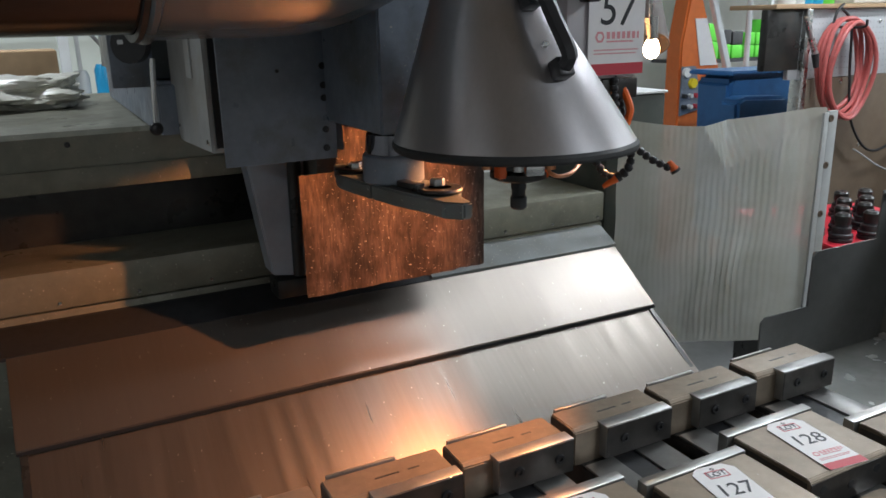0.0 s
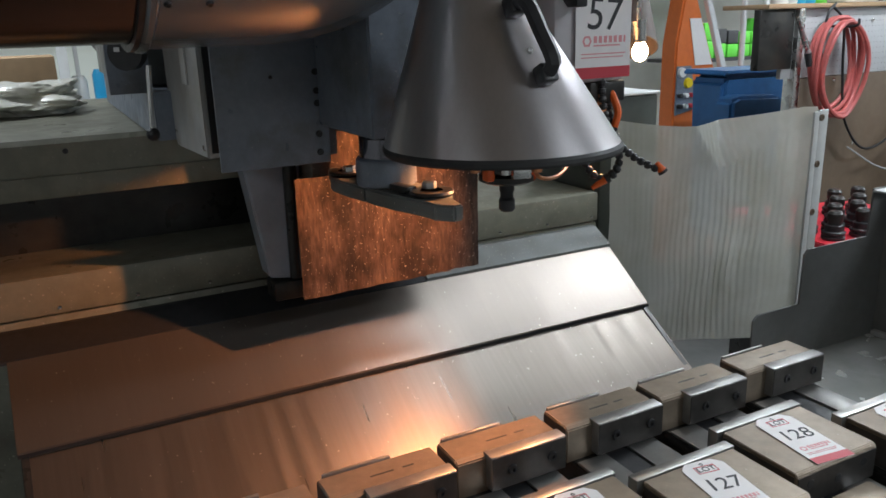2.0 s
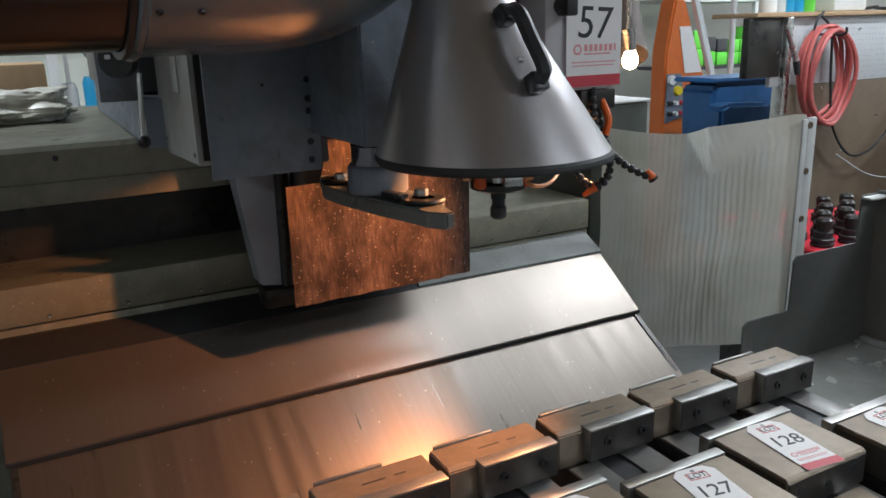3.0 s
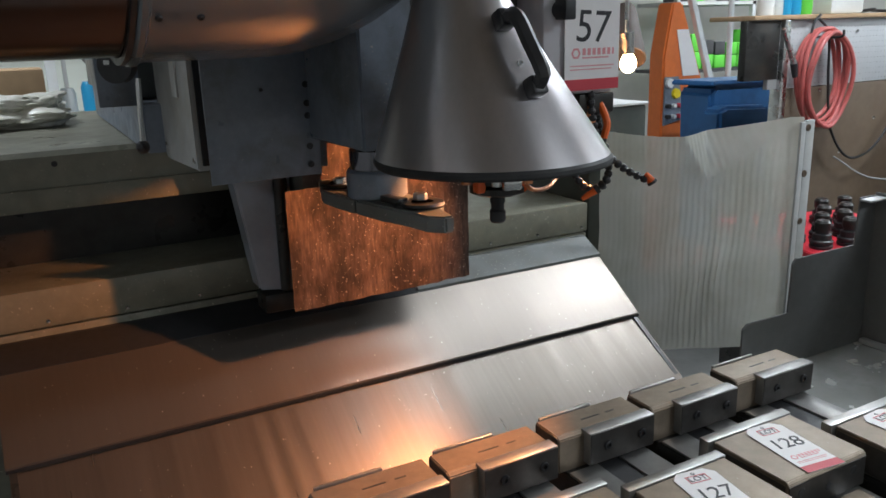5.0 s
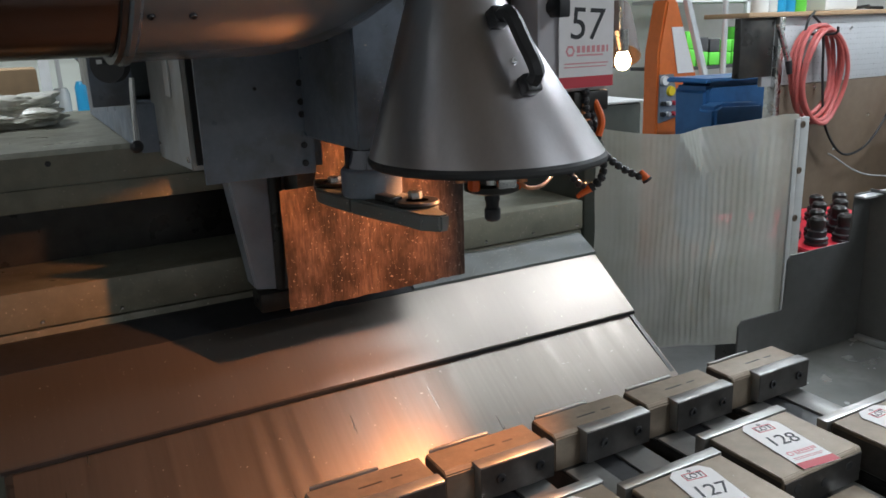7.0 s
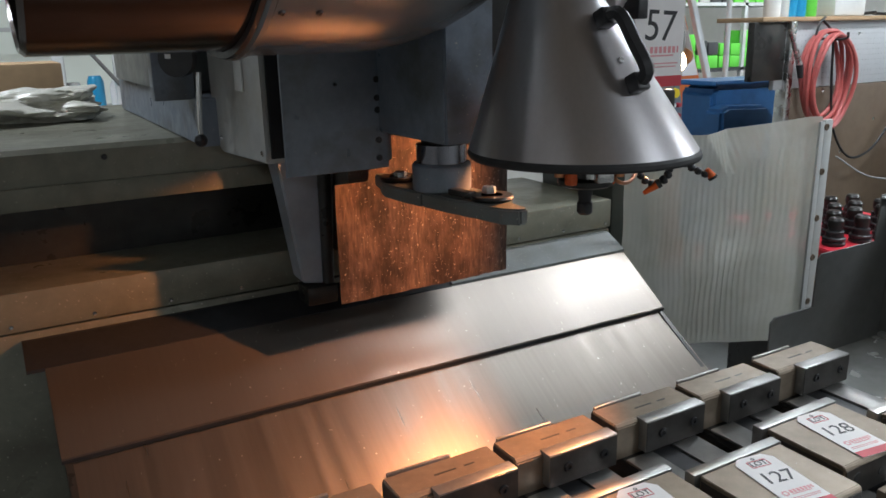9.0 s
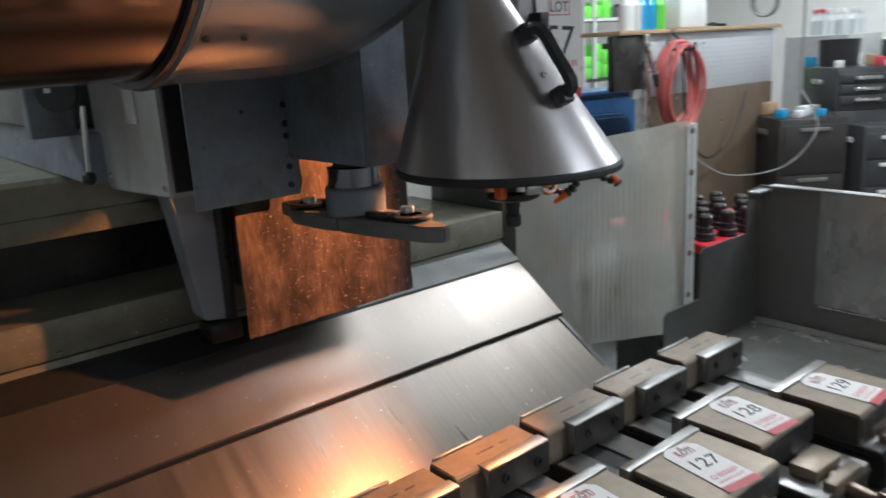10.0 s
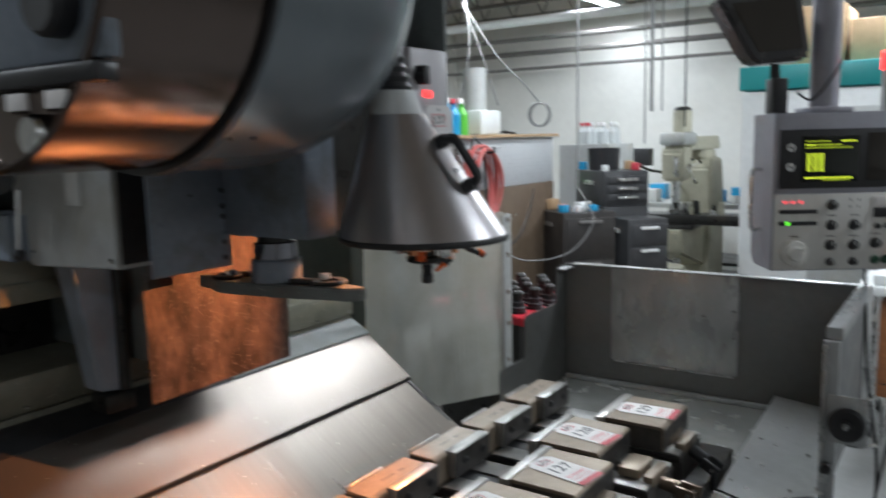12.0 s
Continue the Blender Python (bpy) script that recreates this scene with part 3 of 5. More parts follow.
# spindle guard cone
CX, CY = 1.700, 0.775
guard = thing("spindle_guard", "brushed steel cone guard round the spindle with a black pull handle", "machine guard", (CX, CY, 1.52))
LEAN = Matrix(((1, 0, -0.118, 0.118 * 1.53), (0, 1, 0.165, -0.165 * 1.53), (0, 0, 1, 0), (0, 0, 0, 1)))
AX = Matrix.Translation((CX, CY, 0)) @ LEAN
part("cone", lathe([(0.1445, 1.526), (0.146, 1.530), (0.048, 1.736), (0.045, 1.736), (0.1425, 1.530)], 96, AX), CONE, guard)
part("rim", lathe([(0.141, 1.520), (0.147, 1.520), (0.1485, 1.523), (0.1485, 1.527), (0.146, 1.5305), (0.141, 1.5305)], 96, AX), RUBBER, guard, "black rubber rim")
part("collar", lathe([(0.044, 1.730), (0.047, 1.736), (0.042, 1.776), (0.038, 1.776)], 48, AX), PALE, guard)
part("bellows", lathe([(0.034, 1.770)] + [(0.034 + 0.004 * (i % 2), 1.774 + 0.008 * i) for i in range(12)], 32, AX), BLACK, guard)
HA = radians(-87)
slope = math.atan2(0.098, 0.206)
H = AX @ Matrix.Rotation(HA, 4, "Z")


def on_cone(z, lift=0.0):
    r = 0.146 - 0.476 * (z - 1.530) + lift * math.cos(slope)
    return H @ Vector((r, 0, z + lift * math.sin(slope)))


handle = part("handle", tube([on_cone(1.612, 0.000), on_cone(1.613, 0.022), on_cone(1.619, 0.033), on_cone(1.648, 0.034), on_cone(1.676, 0.034), on_cone(1.683, 0.022), on_cone(1.685, 0.0)], 0.0088, 6, 3), BLACK, guard, "black plastic pull handle")
for z in (1.612, 1.685):
    foot = box(-0.011, 0.011, -0.0105, 0.0105, -0.003, 0.016, 0.003)
    foot.transform(Matrix.Translation(on_cone(z, 0.002)) @ Matrix.Rotation(HA, 4, "Z") @ Matrix.Rotation(math.pi / 2 - slope, 4, "Y"))
    part("handle_foot", foot, BLACK, guard)
screws([on_cone(1.640, 0.0005)], on_cone(1.64, 1) - on_cone(1.64, 0), 0.004, guard, STEEL)

nose = thing("spindle", "steel spindle nose with a black collet chuck", "spindle", (CX + 0.008, CY, 1.44))
NX, NY = CX + 0.008, CY
part("nose_ring", lathe([(0, 1.56), (0.060, 1.56), (0.060, 1.512), (0.054, 1.504), (0.030, 1.504), (0, 1.504)], 40, pose(NX, NY, 0)), STEEL, nose)
part("drive_key", box(-0.012, 0.012, -0.052, -0.032, 1.490, 1.510, 0.002, m=pose(NX, NY, 0, 0, 0, -10)), STEEL, nose)
part("drive_key", box(-0.012, 0.012, 0.032, 0.052, 1.490, 1.510, 0.002, m=pose(NX, NY, 0, 0, 0, -10)), STEEL, nose)
part("tool_flange", lathe([(0, 1.505), (0.034, 1.505), (0.036, 1.500), (0.036, 1.494), (0.031, 1.491), (0.036, 1.488), (0.036, 1.481), (0.030, 1.478), (0, 1.478)], 40, pose(NX, NY, 0)), OIL_AND_SHADE, nose)
part("collet_nut", lathe([(0, 1.479), (0.009, 1.479), (0.010, 1.468), (0.0085, 1.464), (0.0085, 1.458), (0.0105, 1.455), (0.0105, 1.443), (0.008, 1.440), (0, 1.440)], 18, pose(NX, NY, 0)), BLACK, nose, "black collet nut")
for a in range(8):
    q = pose(NX, NY, 0, 0, 0, a * 45 + 12)
    part("clamp_screw", rod(q @ Vector((0.053, 0, 1.497)), q @ Vector((0.053, 0, 1.506)), 0.0065, seg=10), STEEL if a % 2 else COPPER, nose)
part("coolant_pipe", tube([(1.728, 0.752, 1.495), (1.745, 0.748, 1.482), (1.790, 0.775, 1.478), (1.840, 0.815, 1.492), (1.880, 0.850, 1.515)], 0.0028, 8), COPPER, nose, "thin bent copper coolant pipe")
part("nozzle", rod((1.722, 0.756, 1.500), (1.732, 0.748, 1.482), 0.007, 0.003, 12), ORANGE_TIP, nose)
part("nozzle", box(1.668, 1.680, 0.755, 0.770, 1.484, 1.508, 0.003), ORANGE_TIP, nose, "orange plastic nozzle")


def loc_line(points, tip=None):
    """A jointed coolant hose of ball segments, with an orange nozzle."""
    t = thing("coolant_hose", "black jointed plastic coolant hose with orange nozzle", "coolant hose", Vector(points[0]), group="coolant hoses")
    path = smooth_path(points, 24)
    beads, last = [], None
    for q in path:
        if last is None or (q - last).length > 0.0105:
            beads.append(q)
            last = q
    me = finish("segment", lathe([(0.003, -0.006), (0.0062, -0.0045), (0.0068, 0.0), (0.0055, 0.0035), (0.0036, 0.0045), (0.0036, 0.0075)], 12), BLACK)
    for a, c in zip(beads, beads[1:]):
        ob = new("segment", me)
        ob.parent = t
        ob.matrix_basis = full(t).inverted() @ Matrix.Translation(a) @ (c - a).to_track_quat("Z", "Y").to_matrix().to_4x4()
    if tip:
        part("nozzle", rod(beads[-1], Vector(beads[-1]) + Vector(tip), 0.0075, 0.0035, 12), ORANGE_TIP, t, "orange plastic nozzle")
        part("collar", rod(Vector(beads[-1]) - Vector(tip) * 0.15, beads[-1] + Vector(tip) * 0.1, 0.0082, seg=12), RUBBER, t)
    return t


loc_line([(1.990, 0.943, 1.600), (1.992, 0.940, 1.540), (2.005, 0.930, 1.490), (2.035, 0.905, 1.455), (2.068, 0.875, 1.434)], (-0.008, 0.006, 0.014))
loc_line([(2.004, 0.960, 1.600), (2.010, 0.950, 1.535), (2.022, 0.935, 1.470), (2.010, 0.925, 1.435), (1.992, 0.939, 1.418)], (-0.020, 0.012, -0.016))
loc_line([(1.955, 0.985, 1.560), (1.962, 0.968, 1.480), (1.980, 0.950, 1.432), (2.000, 0.935, 1.425), (2.020, 0.920, 1.452)])

# grey junction box with the lot card, and the bulb
jb = thing("junction_box", "pale grey electrical box with a red indicator light and black knob", "electrical box", (1.98, 0.95, 1.575))
part("body", box(1.895, 2.030, 0.938, 1.04, 1.578, 1.88, 0.006), PINKBOX, jb)
part("head_column", box(1.72, 2.028, 1.042, 1.50, 1.535, 2.75, 0.006), CASING, mill, "blue-grey column behind the electrical box")
part("edge_channel", box(2.0305, 2.042, 0.945, 1.05, 1.600, 2.75, 0.002), GREY_DIRTY, jb, "dark grey edge channel")
part("knob", lathe([(0, 0.022), (0.010, 0.022), (0.012, 0.018), (0.013, 0), (0, 0)], 16, pose(1.916, 0.937, 1.822, 90, 0, 0)), BLACK, jb, "black knob")
part("knob_wing", box(1.906, 1.926, 0.910, 0.934, 1.804, 1.842, 0.003), BLACK, jb)
part("knob", lathe([(0, 0.022), (0.010, 0.022), (0.012, 0.018), (0.013, 0), (0, 0)], 16, pose(1.922, 0.937, 1.705, 90, 0, 0)), BLACK, jb, "black knob")
part("knob_wing", box(1.912, 1.932, 0.906, 0.934, 1.690, 1.724, 0.003), BLACK, jb)
part("indicator", box(1.936, 1.966, 0.934, 0.9378, 1.780, 1.794, 0.002), RED_GLOW, jb, "lit red indicator lens")
part("valve_block", box(1.97, 2.04, 0.945, 1.0, 1.545, 1.577, 0.003), OIL_AND_SHADE, jb)
part("elbow", tube([(1.99, 0.95, 1.56), (1.992, 0.94, 1.53), (1.985, 0.94, 1.51)], 0.006, 8), COPPER, jb)
part("elbow", tube([(2.015, 0.95, 1.56), (2.018, 0.935, 1.53), (2.012, 0.935, 1.505)], 0.006, 8), ORANGE_TIP, jb)


def lot_card(number, m, long=0.200, wide=0.094, mid=0.012, low=0.0):
    """A printed card tag: LOT in a box, a hand-written number, a mark and a red foot. Local x is across, y is up the card."""
    k = wide / 0.100
    t = thing("lot_tag", "white card lot tag numbered %s with a red foot band" % number, "tag", m, group="lot tags")
    pts = [(-wide / 2, -long / 2), (wide / 2, -long / 2), (wide / 2, long / 2 - 0.014), (wide / 2 - 0.014, long / 2), (-wide / 2 + 0.014, long / 2), (-wide / 2, long / 2 - 0.014)]
    part("card", prism(pts, "z", 0.0004, 0.0012), TAG, t, local=True)
    part("red_band", box(-wide / 2, wide / 2, -long / 2, -long / 2 + 0.017, 0.0013, 0.0016), TAG_RED, t, local=True)
    part("eyelet", lathe([(0.0015, 0.0014), (0.003, 0.0016), (0.0035, 0.0013)], 12, pose(0, long / 2 - 0.009, 0)), INK, t, local=True)
    ring = bmesh.new()
    w, h, c = 0.024 * k, 0.0120 * k, long / 2 - 0.030 * k
    for q in ((-w, w, c + h - 0.0016, c + h), (-w, w, c - h, c - h + 0.0016), (-w, -w + 0.0016, c - h, c + h), (w - 0.0016, w, c - h, c + h)):
        box(q[0], q[1], q[2], q[3], 0.0013, 0.0016, bm=ring)
    part("lot_border", ring, TAG_RED, t, local=True)
    words("lot_word", "LOT", 0.022 * k, pose(0, c, 0.0013), INK, t)
    words("number", number, 0.064 * k if len(number) < 3 else 0.054 * k, pose(0.0, mid * k, 0.0013, 0, 0, -3), INK, t, slant=0.05)
    hexa = lathe([(0.0052, 0.0013), (0.0085, 0.0013), (0.0085, 0.0016), (0.0052, 0.0016)], 6, pose(-0.030 * k, (low - 0.040) * k, 0) @ Matrix.Diagonal((k, k, 1, 1)))
    part("mark", hexa, TAG_PINK, t, local=True)
    for a, c, z, h in ((-0.018, 0.040, -0.038, 0.0048), (-0.018, 0.030, -0.0465, 0.0012), (-0.040, 0.040, -0.0580, 0.0009), (-0.040, 0.036, -0.0630, 0.0008)):
        bars, x = bmesh.new(), a
        while x < c:
            w = h * (1.2 if h > 0.004 else 3.5)
            box(x * k, min(x + w, c) * k, (z + low - h) * k, (z + low + h) * k, 0.0013, 0.0016, bm=bars)
            x += w + h * 0.7
        part("print_bar", bars, TAG_PINK, t, local=True)
    return t


lot_card("57", pose(1.983, 0.933, 1.674, 90, 0, 0), 0.180, 0.106, 0.003, 0.008)

bulb = thing("bulb_lamp", "glowing bare bulb in a small metal socket on a rod", "lamp", (BULB[0], BULB[1], 1.60))
part("bulb", lathe([(0, -0.020), (0.009, -0.017), (0.0145, -0.008), (0.015, 0), (0.012, 0.009), (0.008, 0.016), (0, 0.018)], 24, pose(*BULB)), BULB_GLOW, bulb, "glowing bulb")
part("socket", rod((BULB[0], BULB[1], BULB[2] + 0.016), (BULB[0] - 0.006, BULB[1], BULB[2] + 0.055), 0.011, 0.014, 20), STEEL, bulb)
part("shade", lathe([(0.018, 0.075), (0.024, 0.055), (0.046, -0.035), (0.048, -0.035), (0.027, 0.057), (0.021, 0.078)], 28, pose(BULB[0] + 0.050, BULB[1] + 0.075, BULB[2] + 0.035, -22, 24, 0)), LOOM, bulb, "brown lamp shade")
part("rod", rod((BULB[0] - 0.006, BULB[1], BULB[2] + 0.055), (BULB[0] - 0.01, BULB[1] + 0.01, 2.3), 0.004, seg=10), STEEL, bulb)

# table and vises
tab = thing("machine_table", "cast steel machine table with a pale front rail", "machine table", (2.0, 0.75, 0.62))
part("table_top", box(1.15, 2.66, 0.47, 1.10, 0.78, 0.858, 0.004), VISE_SIDE, tab)
part("table_body", box(1.20, 2.60, 0.52, 1.06, 0.622, 0.78, 0.004), OIL_AND_SHADE, tab)
part("front_rail", box(1.15, 2.40, 0.412, 0.450, 0.800, 0.850, 0.003), JAW, tab, "pale worn front rail")
part("front_channel", prism([(0.452, 0.80), (0.468, 0.80), (0.468, 0.845), (0.452, 0.82)], "x", 1.15, 2.40), BLACK, tab)
part("rail_edge", box(1.15, 2.42, 0.385, 0.408, 0.76, 0.835, 0.003), BLACK, tab)
for y in (0.60, 0.95):
    part("tee_slot", box(1.16, 2.65, y - 0.009, y + 0.009, 0.8582, 0.8590), BLACK, tab)


def build_vise():
    """A vise: x from 0 at its right edge to -0.2, y 0 at the fixed jaw's face, z 0 on the table. The movable jaw is added apart."""
    v = thing("machine_vise", "oily steel machine vise with ground jaw plates", "vise", group="machine vises")
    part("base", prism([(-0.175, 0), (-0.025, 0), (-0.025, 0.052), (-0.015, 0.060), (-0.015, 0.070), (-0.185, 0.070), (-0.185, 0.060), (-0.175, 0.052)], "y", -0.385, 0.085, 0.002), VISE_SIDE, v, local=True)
    for a, c in ((-0.185, -0.125), (-0.075, -0.015)):
        part("bed_rail", box(a, c, -0.380, 0.0, 0.0705, 0.076, 0.001), JAW, v, "ground bed rail", local=True)
    part("bed_slot", box(-0.124, -0.076, -0.378, 0.0, 0.0702, 0.0712), BLACK, v, local=True)
    body = prism([(0.012, 0.071), (0.012, 0.134), (0.020, 0.140), (0.082, 0.140), (0.082, 0.071)], "x", -0.200, -0.004, 0.0018)
    part("fixed_jaw", body, VISE, v, local=True)
    # thin skins make the jaw's left and front faces darker than its top
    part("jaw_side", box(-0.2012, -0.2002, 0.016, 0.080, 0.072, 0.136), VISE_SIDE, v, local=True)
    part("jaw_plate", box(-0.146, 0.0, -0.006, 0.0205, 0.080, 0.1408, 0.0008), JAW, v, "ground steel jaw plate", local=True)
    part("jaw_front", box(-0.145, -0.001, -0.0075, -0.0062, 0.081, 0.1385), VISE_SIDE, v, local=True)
    for x in (-0.108, -0.030):
        part("jaw_screw", lathe([(0.004, 0.0), (0.004, 0.003), (0.0080, 0.003), (0.0090, 0.0), (0, -0.004)], 16, pose(x, -0.0085, 0.112, 90, 0, 0)), BLACK, v, local=True)
    part("stamp", box(-0.125, -0.085, 0.045, 0.049, 0.1401, 0.1404), VISE_SIDE, v, local=True)
    part("stamp", box(-0.070, -0.050, 0.045, 0.049, 0.1401, 0.1404), VISE_SIDE, v, local=True)
    part("key_strip", box(-0.190, -0.075, 0.083, 0.089, 0.128, 0.143, 0.001), JAW, v, local=True)
    part("screw", rod((-0.10, -0.37, 0.035), (-0.10, 0.0, 0.035), 0.014, seg=16), SHAFT, v, local=True)
    part("end_block", box(-0.150, -0.050, -0.384, -0.360, 0.005, 0.090, 0.004), VISE, v, local=True)
    return v


def movable(v, y):
    """The movable jaw, its front plate at y and 0.17 m deep toward the operator."""
    j = part("movable_jaw", prism([(y - 0.170, 0.078), (y - 0.170, 0.134), (y - 0.165, 0.139), (y - 0.022, 0.139), (y - 0.022, 0.078)], "x", -0.196, -0.008, 0.0015), VISE, v, "movable jaw with brown oil film", local=True)
    # front and left faces get thin skins darker than the top
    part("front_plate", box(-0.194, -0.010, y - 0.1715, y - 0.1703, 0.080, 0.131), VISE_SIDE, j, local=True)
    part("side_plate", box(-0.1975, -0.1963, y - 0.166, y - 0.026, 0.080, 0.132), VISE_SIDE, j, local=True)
    part("plate", box(-0.206, -0.002, y - 0.0205, y, 0.088, 0.1408, 0.0012), JAW, j, "ground steel jaw plate", local=True)
    for x, z in ((-0.165, 0.115), (-0.100, 0.105), (-0.040, 0.115)):
        part("hole", lathe([(0, 0.0), (0.007, 0.0), (0.0085, -0.001), (0.0085, -0.003)], 14, pose(x, y - 0.1722, z, 90, 0, 0)), BLACK, j, local=True)
    return j


def crank(v, droop):
    """The screw's end: a sleeve and a forked socket toward the operator, or a folded black handle."""
    c = part("screw_sleeve", rod((-0.10, -0.385, 0.062), (-0.10, -0.350, 0.064), 0.021, seg=20, bevel=0.003), SHAFT, v, local=True)
    part("neck", rod((-0.10, -0.350, 0.064), (-0.10, -0.320, 0.066), 0.016, seg=20), STEEL, v, local=True)
    part("screw_block", box(-0.145, -0.055, -0.350, -0.300, 0.0765, 0.098, 0.003), VISE, v, local=True)
    mt = BLACK if droop else SHAFT
    m = pose(-0.10, -0.385, 0.062, 28 if droop else 4, 0, -6)
    part("fork_stem", rod(m @ Vector((0, 0, 0)), m @ Vector((0, -0.045, 0)), 0.015, 0.017, 18, 0.002), mt, c, local=True)
    for s in (-1, 1):
        part("fork_arm", box(s * 0.017 - 0.005, s * 0.017 + 0.005, -0.085, -0.040, -0.013, 0.013, 0.003, m=m), mt, c, local=True)
    part("fork_pin", rod(m @ Vector((-0.024, -0.072, 0)), m @ Vector((0.024, -0.072, 0)), 0.005, seg=10), STEEL, c, local=True)
    if droop:
        part("hanging_handle", rod(m @ Vector((0, -0.070, 0)), m @ Vector((0.015, -0.095, -0.07)), 0.010, 0.008, 14), mt, c, local=True)


VISES = [(2.547, 0.905, 0.728, "129", 1), (2.327, 0.905, 0.798, "128", 0), (2.116, 0.907, 0.755, "127", 0), (1.900, 0.906, 0.790, "126", 0), (1.690, 0.905, 0.745, "125", 0), (1.475, 0.905, 0.790, "", 0)]
for xr, yf, ym, num, droop in VISES:
    v = build_vise()
    v.matrix_basis = Matrix.Translation((xr, yf, 0.8595))
    movable(v, ym - yf)
    crank(v, droop)
    if num:
        t = lot_card(num, Matrix.Translation((xr - 0.100, ym - 0.098, 0.9990)) @ Matrix.Rotation(radians({"129": 3, "128": -7, "127": -9, "126": -6, "125": -8}[num]), 4, "Z"), 0.148, 0.076)

# ---------- chip tray on the right of the table ----------
tray = thing("chip_tray", "dark grey sheet steel chip tray with an end wall hatch", "chip tray", (2.9, 0.7, 0.7))
part("tray_floor", box(2.60, 3.19, 0.30, 1.21, 0.795, 0.800), TRAY_WET, tray, "wet pale sheet steel tray floor")
part("under_frame", box(2.62, 3.16, 0.34, 1.18, 0.40, 0.794), OIL_AND_SHADE, tray)
part("back_guard", prism([(2.70, 0.70), (2.70, 0.935), (2.715, 0.948), (2.865, 0.948), (2.868, 1.080), (2.880, 1.093), (3.112, 1.093), (3.118, 1.222), (3.186, 1.222), (3.186, 0.70)], "y", 1.208, 1.213, 0.0008), TRAY, tray, "stepped dark grey back guard")
part("back_flange", box(3.110, 3.19, 1.175, 1.207, 1.214, 1.2195, 0.001), DOORSHEET, tray)
part("end_wall", box(3.1865, 3.1915, 0.226, 1.213, 0.72, 1.228, 0.001), TRAY, tray)
part("end_flange", box(3.165, 3.200, 0.226, 1.174, 1.2285, 1.233, 0.001), DOORSHEET, tray)
part("end_foot", box(3.165, 3.186, 0.42, 1.20, 0.8005, 0.815, 0.003), DOORSHEET, tray)
hatch = part("hatch", box(3.178, 3.186, 0.589, 1.026, 0.893, 1.226, 0.0015), DOORSHEET, tray, "scuffed sheet steel hatch")
part("hatch_handle", tube([(3.177, 0.985, 1.050), (3.152, 0.985, 1.055), (3.150, 0.985, 1.10), (3.152, 0.985, 1.145), (3.177, 0.985, 1.150)], 0.005, 8, 4), STEEL, hatch, "bent steel handle")
part("hatch_lip", box(3.172, 3.1775, 0.600, 1.016, 0.888, 0.8925), STEEL, hatch)
screws([(3.178, 0.602, z) for z in (1.02, 1.11)] + [(3.178, 0.700, 1.085)], (-1, 0, 0), 0.006, hatch, STEEL)
front = part("front_panel", box(2.575, 3.186, 0.229, 0.234, 0.835, 1.205, 0.001), TRAY, tray, "scratched grey front panel")
part("top_rail", prism([(0.212, 1.206), (0.212, 1.234), (0.248, 1.234), (0.248, 1.206)], "x", 2.575, 3.20, 0.002), DOORSHEET, tray)
part("end_post", box(2.560, 2.575, 0.215, 0.250, 0.815, 1.204, 0.002), DOORSHEET, tray)
part("post_pipe", rod((2.555, 0.245, 0.86), (2.555, 0.245, 1.195), 0.005, seg=10), STEEL, tray)
ap = bmesh.new()
lay = [[(3.18, 0.470, 0.850), (2.395, 0.440, 0.858)], [(3.18, 0.395, 0.842), (2.375, 0.368, 0.852)], [(3.18, 0.236, 0.826), (2.545, 0.236, 0.832)]]
vs = [[ap.verts.new(q) for q in row] for row in lay]
for a, c in zip(vs, vs[1:]):
    ap.faces.new((a[0], a[1], c[1], c[0]))
bmesh.ops.solidify(ap, geom=ap.faces[:], thickness=0.004)
part("apron", ap, APRON, tray, "bent grey apron sheet with screws")
screws([(2.46 + 0.16 * i, 0.425, 0.857 - 0.0012 * i * 3) for i in range(5)] + [(2.44 + 0.16 * i, 0.385, 0.853 - 0.0012 * i * 3) for i in range(5)] + [(2.50, 0.30, 0.843), (2.56, 0.25, 0.836), (2.75, 0.30, 0.840)], (0, -0.05, 1), 0.005, tray, STEEL)
part("apron_rail", tube([(2.39, 0.445, 0.848), (2.37, 0.366, 0.842), (2.54, 0.220, 0.822)], 0.006, 8, 1), JAW, tray, "bright front rail")
# black block stands in for the dark shadow below the apron
part("apron_shade", prism([(2.52, 0.46), (2.66, 0.33), (3.18, 0.33), (3.18, 0.46)], "z", 0.62, 0.815), BLACK, tray)
part("bracket_plate", box(2.548, 2.552, 0.150, 0.236, 0.965, 1.080, 0.001), DOORSHEET, tray)
dial = part("dial", lathe([(0, 0.018), (0.006, 0.020), (0.012, 0.018), (0.013, 0.010), (0.034, 0.012), (0.040, 0.008), (0.040, 0), (0, 0)], 32, pose(2.547, 0.192, 1.014, 0, -90, 0)), BLACK, tray, "round black rubber wheel")
part("dial_hub", lathe([(0, 0.026), (0.007, 0.026), (0.008, 0.018)], 16, pose(2.547, 0.192, 1.014, 0, -90, 0)), STEEL, dial)
part("wire_guard", tube([(2.556, 0.160, 1.074), (2.60, 0.135, 1.072), (2.60, 0.128, 1.06), (2.60, 0.126, 1.01), (2.60, 0.128, 0.968), (2.60, 0.135, 0.958), (2.556, 0.160, 0.962)], 0.004, 8, 3), STEEL, tray, "bent wire guard")
part("post_knob", rod((2.556, 0.232, 0.90), (2.535, 0.232, 0.90), 0.012, seg=14), BLACK, tray)

